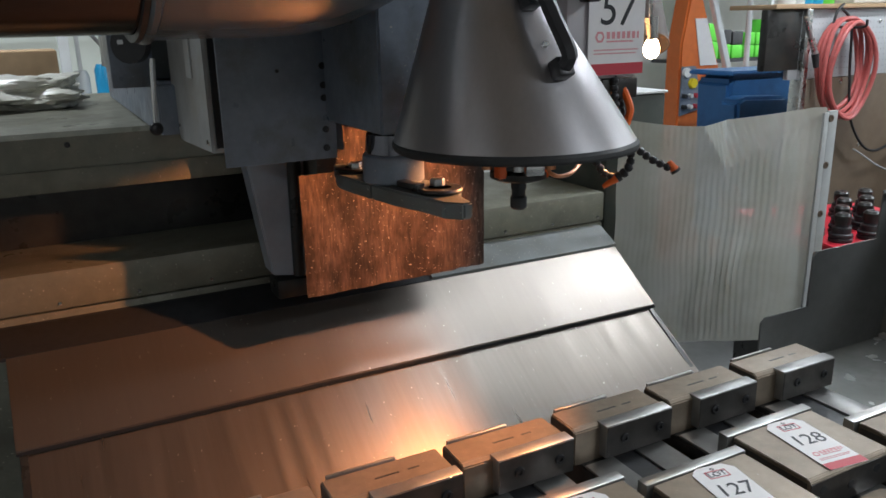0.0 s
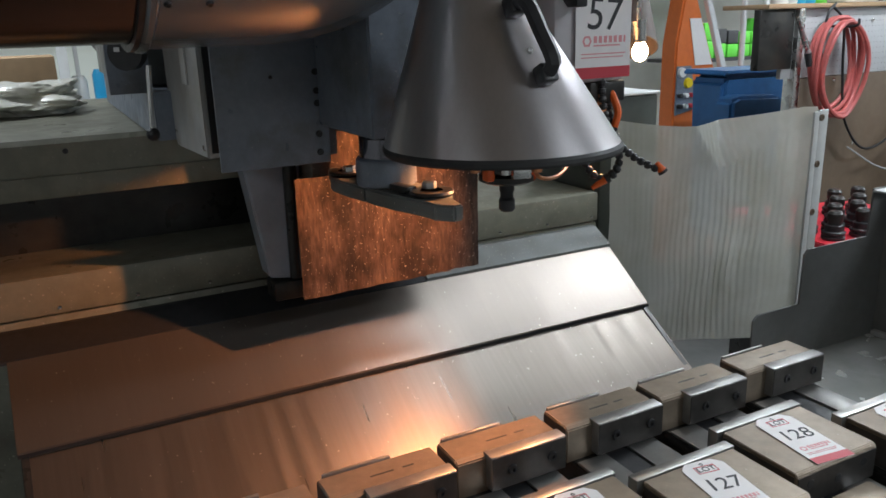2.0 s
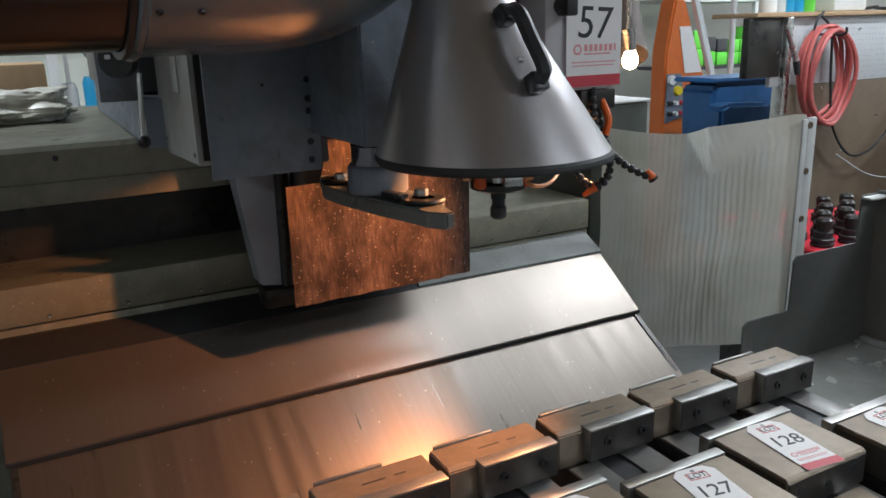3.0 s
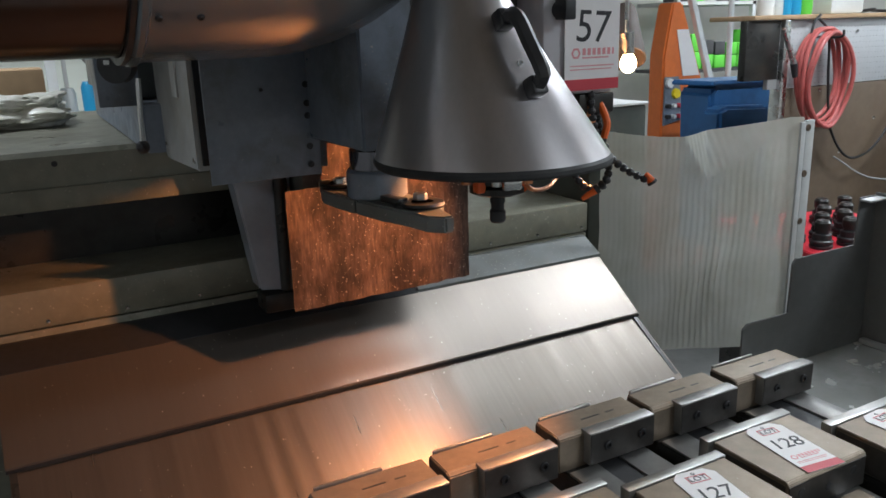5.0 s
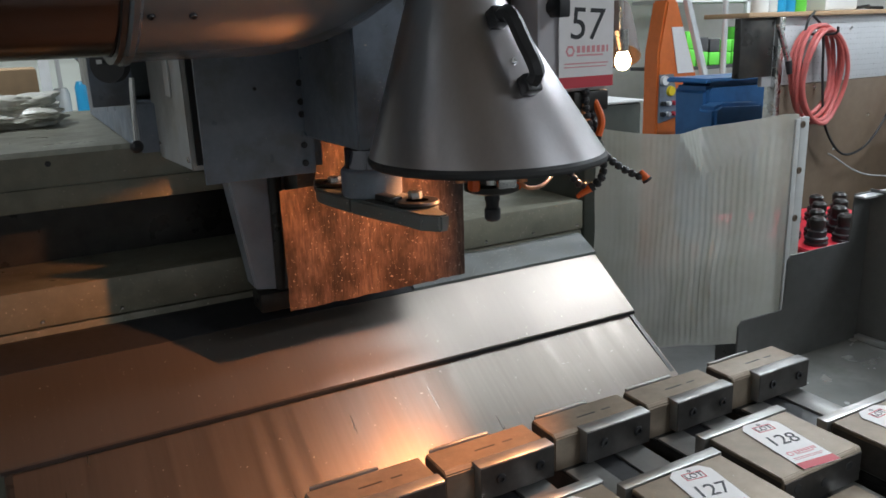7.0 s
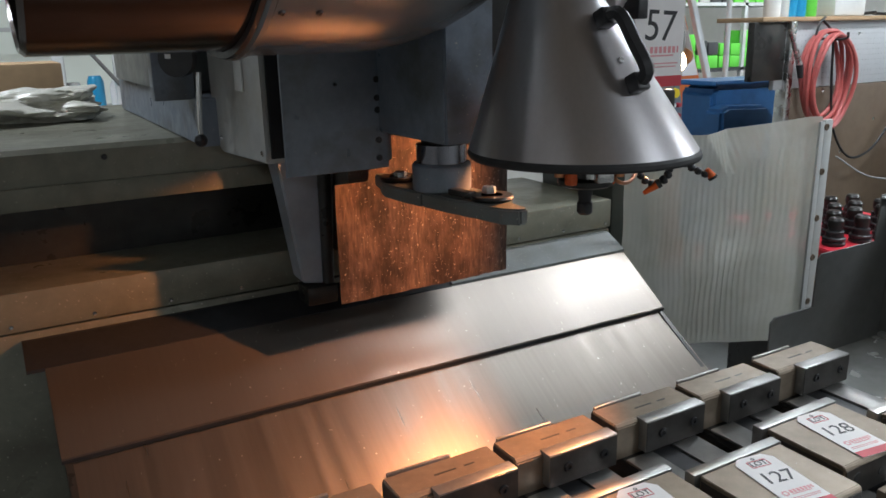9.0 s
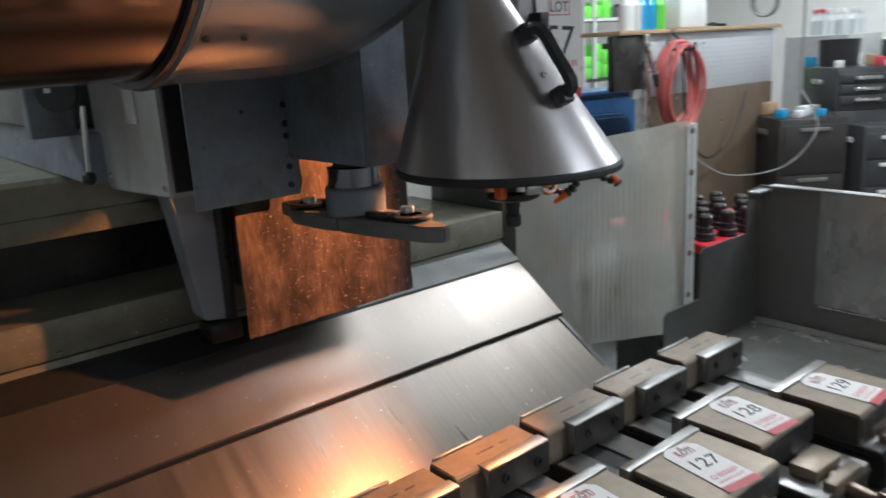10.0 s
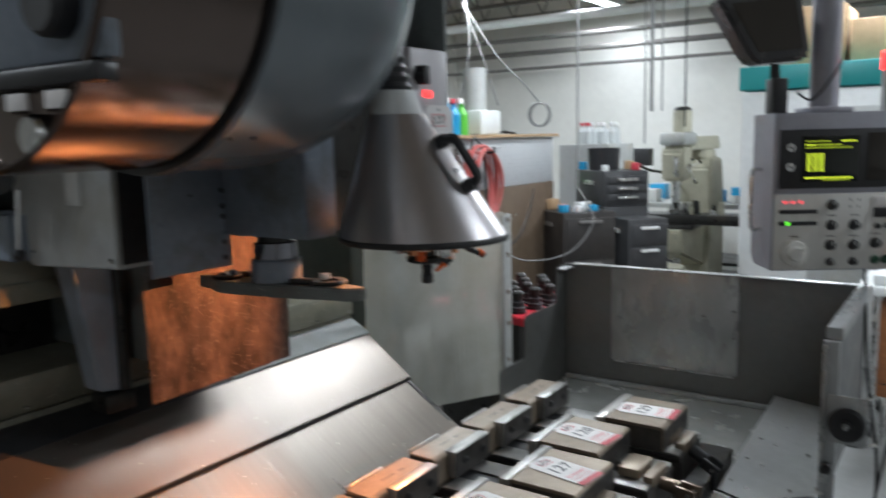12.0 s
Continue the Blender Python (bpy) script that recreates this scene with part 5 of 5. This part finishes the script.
for k in range(3):
    a = k * 2.1 + 0.4
    part("feed_lever", rod((7.70, 2.27, 1.38), (7.70 + 0.13 * math.cos(a), 2.20, 1.38 + 0.13 * math.sin(a)), 0.007, seg=8), STEEL, hd)
    part("lever_ball", lathe([(0, -0.016), (0.012, -0.010), (0.016, 0), (0.012, 0.010), (0, 0.016)], 12, pose(7.70 + 0.13 * math.cos(a), 2.20, 1.38 + 0.13 * math.sin(a))), BLACK, hd)
part("depth_scale", box(7.602, 7.612, 2.33, 2.37, 1.30, 1.48, 0.002), STEEL, hd)
part("readout", box(7.66, 7.78, 2.62, 2.86, 1.40, 1.56, 0.008), DARKBOX, km, "dark digital readout box")
part("readout_bracket", tube([(8.3, 2.56, 1.30), (8.0, 2.72, 1.34), (7.74, 2.74, 1.40)], 0.014, 8, 3), OIL_AND_SHADE, km)
part("knee", prism([(7.55, 0.60), (7.50, 0.82), (8.25, 0.82), (8.25, 0.40)], "y", 2.26, 2.52, 0.02), CREAM, km)
part("elevating_screw", rod((7.80, 2.39, 0.12), (7.80, 2.39, 0.60), 0.035, seg=16), STEEL, km)
part("saddle", box(7.62, 8.05, 2.2, 2.6, 0.822, 0.858, 0.006), OIL_AND_SHADE, km)
part("table", box(7.70, 7.98, 1.75, 2.95, 0.86, 0.95, 0.008), OIL_AND_SHADE, km, "dark oily table")
part("base", box(7.5, 8.85, 2.12, 2.66, 0.0, 0.12, 0.01), CREAM, km)
part("vise", box(7.74, 7.94, 2.30, 2.46, 0.952, 1.05, 0.01), STEEL, km)
for y in (1.72, 2.98):
    part("handwheel", lathe([(0.09, -0.01), (0.105, -0.01), (0.105, 0.01), (0.09, 0.01)], 24, pose(7.84, y, 0.905, 90, 0, 0)), STEEL, km)
km.matrix_basis = Matrix.Translation((8.2, 2.26, 0))
single("readout_arm", tube([(7.9, 2.95, 1.05), (7.85, 3.05, 1.5), (7.75, 2.90, 1.75), (7.6, 3.02, 1.35)], 0.010, 6, 1), BLACK, "black jointed lamp arm beside the knee mill", "lamp arm", base=(7.9, 2.95, 1.05))
single("lamp_head", lathe([(0.02, 0.05), (0.06, -0.05), (0.055, -0.05), (0.0, 0.05)], 20, pose(7.6, 3.02, 1.31)), BLACK, "small black lamp head on the jointed arm", "lamp", base=(7.6, 3.02, 1.26))
single("oil_drum", lathe([(0, 0), (0.17, 0), (0.17, 0.30), (0.16, 0.31), (0, 0.31)], 24, pose(7.15, 2.15, 0.25)), CREAM, "cream plastic tub under the knee mill table", "tub", base=(7.15, 2.15, 0.25))
single("tub_stand", box(6.95, 7.4, 1.95, 2.35, 0, 0.249, 0.01), OIL_AND_SHADE, "low dark stand under the tub", "stand", base=(7.15, 2.15, 0))
rng = random.Random(21)
for i in range(14):
    x, y, z = 8.9 + rng.random() * 0.6, 1.6 + rng.random() * 1.9, 0.95
    s = rng.uniform(0.04, 0.10)
    single("parts_bin", box(x - s, x + s, y - s, y + s, z, z + s * 1.8, 0.006), (WHITE, CYAN, CARTON, OIL_AND_SHADE, PALE)[i % 5], "small bin on the bench along the wall", "bin", "parts bins", base=(x, y, z))
rng = random.Random(33)
for i in range(16):
    x, y = 7.72 + 0.2 * rng.random(), 1.80 + 1.1 * rng.random()
    if 2.2 < y < 2.56:
        continue
    h = rng.uniform(0.04, 0.16)
    single("tool_part", rod((x, y, 0.9502), (x, y, 0.9502 + h), rng.uniform(0.012, 0.035), rng.uniform(0.010, 0.03), 12, 0.002), (STEEL, OIL_AND_SHADE, CREAM, WHITE)[i % 4], "small steel part standing on the mill table", "machine part", "mill parts", base=(x, y, 0.9502))
for u, v, r, mt in ((0.03, 0.05, 0.02, WHITE), (0.27, 0.06, 0.025, TAG_RED), (0.30, 0.20, 0.03, CARTON), (0.04, 0.42, 0.028, CYAN), (0.29, 0.40, 0.035, WHITE)):
    q = CHEST @ Vector((u, v, 0.2457))
    single("small_box", box(q.x - r, q.x + r, q.y - r, q.y + r, q.z, q.z + r * 2, 0.004), mt, "small box among the clutter on the tool chest", "box", "small boxes", base=tuple(q))
fb = thing("fixture_bench", "low dark steel bench crowded with oily fixtures", "bench", (7.2, 2.75, 0))
part("top", box(6.95, 7.45, 2.42, 3.15, 0.70, 0.74, 0.004), DARKBOX, fb)
for x in (6.97, 7.39):
    for y in (2.44, 3.09):
        part("leg", box(x, x + 0.04, y, y + 0.04, 0, 0.699, 0.003), DARKBOX, fb)
part("shelf", box(6.98, 7.42, 2.46, 3.11, 0.25, 0.27), DARKBOX, fb)
rng = random.Random(12)
for i in range(5):
    for j in range(7):
        x, y = 7.0 + 0.095 * i, 2.47 + 0.098 * j
        s, h = rng.uniform(0.020, 0.042), rng.uniform(0.03, 0.20)
        mt = (OIL_AND_SHADE, STEEL, CREAM, DARKBOX, PALE, SHAFT)[rng.randrange(6)]
        shape = rod((x, y, 0.7402), (x, y, 0.7402 + h), s, s * rng.uniform(0.5, 1), 14, 0.003) if rng.random() < 0.5 else box(x - s, x + s, y - s, y + s, 0.7402, 0.7402 + h, 0.004)
        single("fixture", shape, mt, "small oily fixture standing on the dark bench", "fixture", "bench fixtures", base=(x, y, 0.7402))
wb = thing("workbench", "grey workbench along the wall under the bins", "workbench", (9.2, 2.5, 0))
part("top", box(8.85, 9.65, 1.4, 3.7, 0.90, 0.949, 0.005), PALE, wb)
for y in (1.45, 3.62):
    for x in (8.9, 9.58):
        part("leg", box(x, x + 0.05, y, y + 0.05, 0, 0.899, 0.003), DARKBOX, wb)
part("shelf", box(8.9, 9.6, 1.5, 3.6, 0.3, 0.33), DARKBOX, wb)

# ---------- partition with hose, blue and orange machines ----------
pt = thing("bench_partition", "white pegboard partition over brown hardboard with a wooden shelf on top", "partition", (4.8, 2.45, 0))
part("pegboard", box(4.20, 5.55, 2.425, 2.45, 1.385, 1.690, 0.003), PEG, pt)
part("lower_board", box(4.30, 5.55, 2.420, 2.45, 0.0, 1.383, 0.003), HARDBOARD, pt, "brown hardboard lower half")
part("shelf_top", box(4.06, 5.60, 2.40, 2.66, 1.692, 1.712, 0.003), CARTON, pt, "thin wooden shelf")
part("dark_post", box(4.04, 4.255, 2.42, 2.46, 1.43, 1.690, 0.003), OIL_AND_SHADE, pt, "dark end post")
part("rail_post", box(4.26, 4.30, 2.40, 2.46, 0.0, 1.690, 0.003), STEEL, pt)
holes = bmesh.new()
for i in range(48):
    for j in range(11):
        rod((4.35 + 0.0254 * i, 2.4246, 1.40 + 0.0254 * j), (4.35 + 0.0254 * i, 2.4256, 1.40 + 0.0254 * j), 0.002, seg=6, bm=holes) 
part("peg_holes", holes, OIL_AND_SHADE, pt)["kind"] = "stuff"
screws([(4.56, 2.420, 1.365), (4.75, 2.420, 1.368), (5.0, 2.420, 1.2), (4.75, 2.420, 1.05), (4.55, 2.420, 1.62), (4.8, 2.420, 1.63)], (0, -1, 0), 0.008, pt, STEEL)
hose = bmesh.new()
for k in range(5):
    r = 0.175 + 0.008 * (k % 3)
    cx, cz, yy = 4.478 + 0.006 * k, 1.440 - 0.006 * k, 2.385 - 0.016 * k
    tube([(cx + r * 0.80 * math.cos(a), yy + 0.008 * math.sin(3 * a + k), cz + (r + 0.03) * math.sin(a)) for a in [i * math.pi / 8 + k * 0.7 for i in range(17)]], 0.0105, 8, 3, bm=hose)
single("hose_coil", hose, RED_HOSE, "coiled red rubber air hose hanging on the partition", "hose", base=(4.54, 2.36, 1.22))
single("hose_hook", tube([(4.48, 2.42, 1.61), (4.48, 2.28, 1.61), (4.48, 2.265, 1.64)], 0.006, 8), BLACK, "black hook holding the red hose", "hook", base=(4.53, 2.42, 1.6))
single("cable_loop", tube([(4.46, 2.39, 1.70), (4.52, 2.37, 1.62), (4.55, 2.37, 1.40), (4.60, 2.37, 1.18), (4.75, 2.37, 1.03), (4.95, 2.38, 1.05), (5.10, 2.38, 1.20), (5.18, 2.38, 1.35)], 0.006, 8), CABLE, "black cable looping down the partition", "cable", base=(4.5, 2.39, 1.2))
single("cable_loop", tube([(4.48, 2.39, 1.71), (4.42, 2.38, 1.66), (4.40, 2.38, 1.50), (4.44, 2.38, 1.30)], 0.006, 8), CABLE, "black cable hanging from the shelf", "cable", base=(4.46, 2.39, 1.3))
bg = thing("blow_gun", "chrome air blow gun hanging from the shelf", "air gun", (4.27, 2.36, 1.5))
part("barrel", rod((4.20, 2.36, 1.655), (4.285, 2.36, 1.50), 0.010, 0.014, 14), STEEL, bg)
part("grip", rod((4.285, 2.36, 1.50), (4.30, 2.36, 1.44), 0.016, 0.012, 14), BLACK, bg)
for i, (x, mt, cap) in enumerate(((4.30, CLEAR, TAG_RED), (4.38, CYAN, WHITE), (4.50, GREEN, TAG), (4.45, CYAN, TAG_RED), (4.24, WHITE, ORANGE_TIP))):
    t = thing("spray_bottle", "plastic spray bottle with a coloured trigger on the shelf", "bottle", (x, 2.50 + 0.02 * (i % 2), 1.7125), group="bottles")
    part("bottle", lathe([(0, 0), (0.036, 0), (0.038, 0.01), (0.038, 0.12), (0.014, 0.165), (0.014, 0.18), (0, 0.18)], 18), mt, t, local=True)
    part("trigger", box(-0.040, 0.014, -0.011, 0.011, 0.18, 0.212, 0.004), cap, t, local=True)
single("white_bin", box(4.62, 4.86, 2.44, 2.62, 1.7125, 1.86, 0.012), WHITE, "white plastic bin on the shelf", "bin", base=(4.74, 2.53, 1.7125))
single("paper_roll", lathe([(0.02, 0), (0.07, 0), (0.07, 0.25), (0.02, 0.25)], 24, pose(4.70, 2.53, 1.861)), PALE, "pale paper roll standing on the white bin", "roll", base=(4.7, 2.53, 1.861))
single("coiled_cord", tube([(4.9, 2.5, 1.72), (5.0, 2.48, 1.73), (5.05, 2.52, 1.725), (5.15, 2.5, 1.72)], 0.008, 6), CABLE, "black cord lying on the shelf", "cord", base=(5.0, 2.5, 1.712))

bl = thing("blue_hopper", "blue moulded plastic hopper with a sloping front", "hopper", (4.95, 3.3, 0))
part("shell", prism([(4.66, 0.4), (4.62, 1.36), (4.66, 1.395), (5.40, 1.385), (5.42, 1.22), (5.42, 0.4)], "y", 3.16, 3.42, 0.025), BLUE, bl)
part("lid", prism([(4.585, 1.398), (4.60, 1.425), (5.43, 1.415), (5.43, 1.388)], "y", 3.13, 3.45, 0.008), BLUE, bl, "flat blue lid")
part("chute", prism([(4.56, 0.7), (4.54, 1.265), (4.60, 1.29), (4.92, 1.275), (5.00, 1.20), (4.86, 0.95), (4.86, 0.7)], "y", 3.02, 3.155, 0.02), BLUE, bl)
for x in (4.70, 5.34):
    for y in (3.18, 3.34):
        part("leg", box(x, x + 0.05, y, y + 0.05, 0.0, 0.399, 0.003), OIL_AND_SHADE, bl)
bl.matrix_basis = Matrix.Translation((4.97, 3.3, 0)) @ Matrix.Diagonal((1, 1, 0.965, 1))
single("cloth_bundle", lathe([(0, 0), (0.09, 0), (0.12, 0.05), (0.10, 0.11), (0.05, 0.15), (0, 0.16)], 14, pose(5.12, 2.84, 1.05)), PALE, "grey rag bundle beside the blue hopper", "rag", base=(5.12, 2.84, 1.05))
single("rag_stand", box(5.0, 5.28, 2.74, 2.88, 0, 1.049, 0.01), OIL_AND_SHADE, "dark narrow stand under the rags", "stand", base=(5.1, 2.8, 0))

# the cabinet's face leans back to the right; its local x runs across the face
ob_ = thing("orange_cabinet", "orange sheet metal control cabinet with dials and a white sheet", "control cabinet", (4.72, 3.9, 0))
part("body", prism([(4.80, 0), (4.80, 1.50), (4.86, 1.83), (4.95, 1.83), (5.30, 0.98), (5.42, 0)], "y", 3.86, 4.00, 0.012), ORANGE, ob_)
part("edge_frame", prism([(4.94, 1.95), (4.985, 1.95), (5.335, 1.05), (5.285, 1.05)], "y", 3.82, 3.86, 0.004), WHITE, ob_, "white slanting edge frame")
part("control_plate", prism([(4.805, 1.04), (4.805, 1.36), (4.93, 1.36), (5.00, 1.08)], "y", 3.845, 3.859, 0.004), GREY, ob_, "grey switch plate")
for i in range(3):
    for z in (1.09, 1.16):
        part("switch", lathe([(0, 0.03), (0.014, 0.03), (0.016, 0)], 14, pose(4.83 + 0.05 * i, 3.845, z + 0.01, 90, 0, 0)), (BLACK, WHITE, TAG_RED)[i], ob_)
for x, z, mt in ((4.90, 1.25, plain("yellow_dial", (0.8, 0.6, 0.02), 0.4)), (4.84, 1.32, WHITE)):
    part("dial", lathe([(0, 0.02), (0.030, 0.02), (0.034, 0)], 20, pose(x, 3.845, z, 90, 0, 0)), mt, ob_)
part("paper_sheet", prism([(4.90, 1.66), (5.00, 1.66), (5.12, 1.36), (4.97, 1.36)], "y", 3.853, 3.858), TAG, ob_)
ob_.matrix_basis = Matrix.Translation((4.86, 3.9, 0))
single("white_pipe", rod((5.62, 3.95, 2.6), (5.66, 3.95, 0.0), 0.02, 0.02, 16), WHITE, "thin white plastic pipe beside the orange cabinet", "pipe", base=(5.66, 3.95, 0))
shelf = thing("bin_rack", "grey steel rack with green plastic bins", "rack", (7.0, 5.4, 0))
for z in (0.6, 1.27, 1.86, 2.3):
    part("shelf", box(6.35, 8.4, 5.2, 5.7, z, z + 0.03), DARKBOX if z == 1.27 else PALE, shelf)
for x in (6.35, 7.3, 8.36):
    part("upright", box(x, x + 0.04, 5.2, 5.24, 0, 2.5), PALE, shelf)
rng = random.Random(5)
for i in range(13):
    x = 6.42 + 0.15 * i
    for z in (1.301, 1.891):
        h = rng.uniform(0.10, 0.17)
        for k in range(2 if z < 1.5 else 1):
            single("parts_bin", box(x, x + 0.13, 5.22, 5.45, z + k * (h + 0.002), z + k * (h + 0.002) + h, 0.01), (GREEN, GREEN, OIL_AND_SHADE, DARKBOX, PALE)[rng.randrange(5)], "plastic parts bin on the grey rack", "bin", "rack bins", base=(x, 5.3, z + k * (h + 0.002)))

# ---------- left background, on and behind the beam ----------
bag = bmesh.new()
bmesh.ops.create_icosphere(bag, subdivisions=5, radius=1)
for v in bag.verts:
    n = noise.noise(v.co * 1.6) * 0.40 + abs(noise.noise(v.co * 3.4)) * 0.22 + abs(noise.noise(v.co * 8.0)) * 0.06
    v.co = Vector((1.15, 2.50, 1.500)) + Vector((v.co.x * 0.25, v.co.y * 0.20, v.co.z * 0.060)) * (0.75 + n)
    v.co.z = max(v.co.z, 1.4635)
single("plastic_bag", bag, BAG, "crumpled clear plastic sheeting lying on the beam", "plastic sheet", base=(1.17, 2.5, 1.4635))
single("carton", box(0.85, 1.285, 3.30, 3.70, 1.20, 1.60, 0.004), CARTON, "plain brown cardboard carton on a bench", "carton", base=(1.1, 3.5, 1.2))
bn = thing("rear_bench", "grey bench behind the machine", "bench", (1.0, 3.6, 0))
part("top", box(0.3, 1.9, 3.2, 3.9, 1.15, 1.199, 0.004), PALE, bn)
for x in (0.34, 1.82):
    for y in (3.24, 3.82):
        part("leg", box(x, x + 0.05, y, y + 0.05, 0, 1.149), PALE, bn)
rk = thing("window_rack", "white steel rack by the window with jars", "rack", (1.4, 4.6, 0))
for x in (1.33, 1.62, 2.1):
    part("upright", box(x, x + 0.05, 4.5, 4.55, 0, 2.4), WHITE, rk)
for z in (0.8, 1.30, 1.85):
    part("shelf", box(1.33, 2.15, 4.5, 4.9, z, z + 0.025), WHITE, rk)
part("brace", rod((1.34, 4.49, 1.85), (1.66, 4.49, 1.42), 0.010, seg=8), JOIST, rk)
rng = random.Random(8)
for i in range(6):
    x = 1.42 + 0.11 * i
    single("jar", lathe([(0, 0), (0.04, 0), (0.042, 0.01), (0.042, 0.11 + 0.03 * (i % 2)), (0.03, 0.14 + 0.03 * (i % 2)), (0, 0.14 + 0.03 * (i % 2))], 16, pose(x, 4.6, 1.326)), (CLEAR, CYAN, TAG, WHITE)[i % 4], "small jar on the white rack", "jar", "jars", base=(x, 4.6, 1.326))

# ---------- tool magazine on the left ----------
mag = thing("tool_magazine", "black tool magazine with pale tool pocket labels", "tool magazine", (1.5, 1.70, 1.70))
part("housing", box(1.24, 1.70, 1.665, 1.775, 1.690, 1.835, 0.008), BLACK, mag)
part("cover", box(1.24, 1.70, 1.60, 1.775, 1.865, 2.5, 0.012), GREY, mag, "blue-grey magazine cover")
part("rail", box(1.24, 1.70, 1.63, 1.775, 1.838, 1.862, 0.004), OIL_AND_SHADE, mag)
for k in range(5):
    x = 1.285 + 0.085 * k
    part("pocket_label", box(x - 0.024, x + 0.024, 1.600, 1.612, 1.772, 1.806, 0.002), TAG, mag)
    part("pocket_arm", box(x - 0.012, x + 0.012, 1.612, 1.664, 1.780, 1.798, 0.002), OIL_AND_SHADE, mag)
    part("pocket", rod((x, 1.664, 1.735), (x, 1.60, 1.735), 0.026, 0.022, 20, 0.003), STEEL if k % 2 else OIL_AND_SHADE, mag)
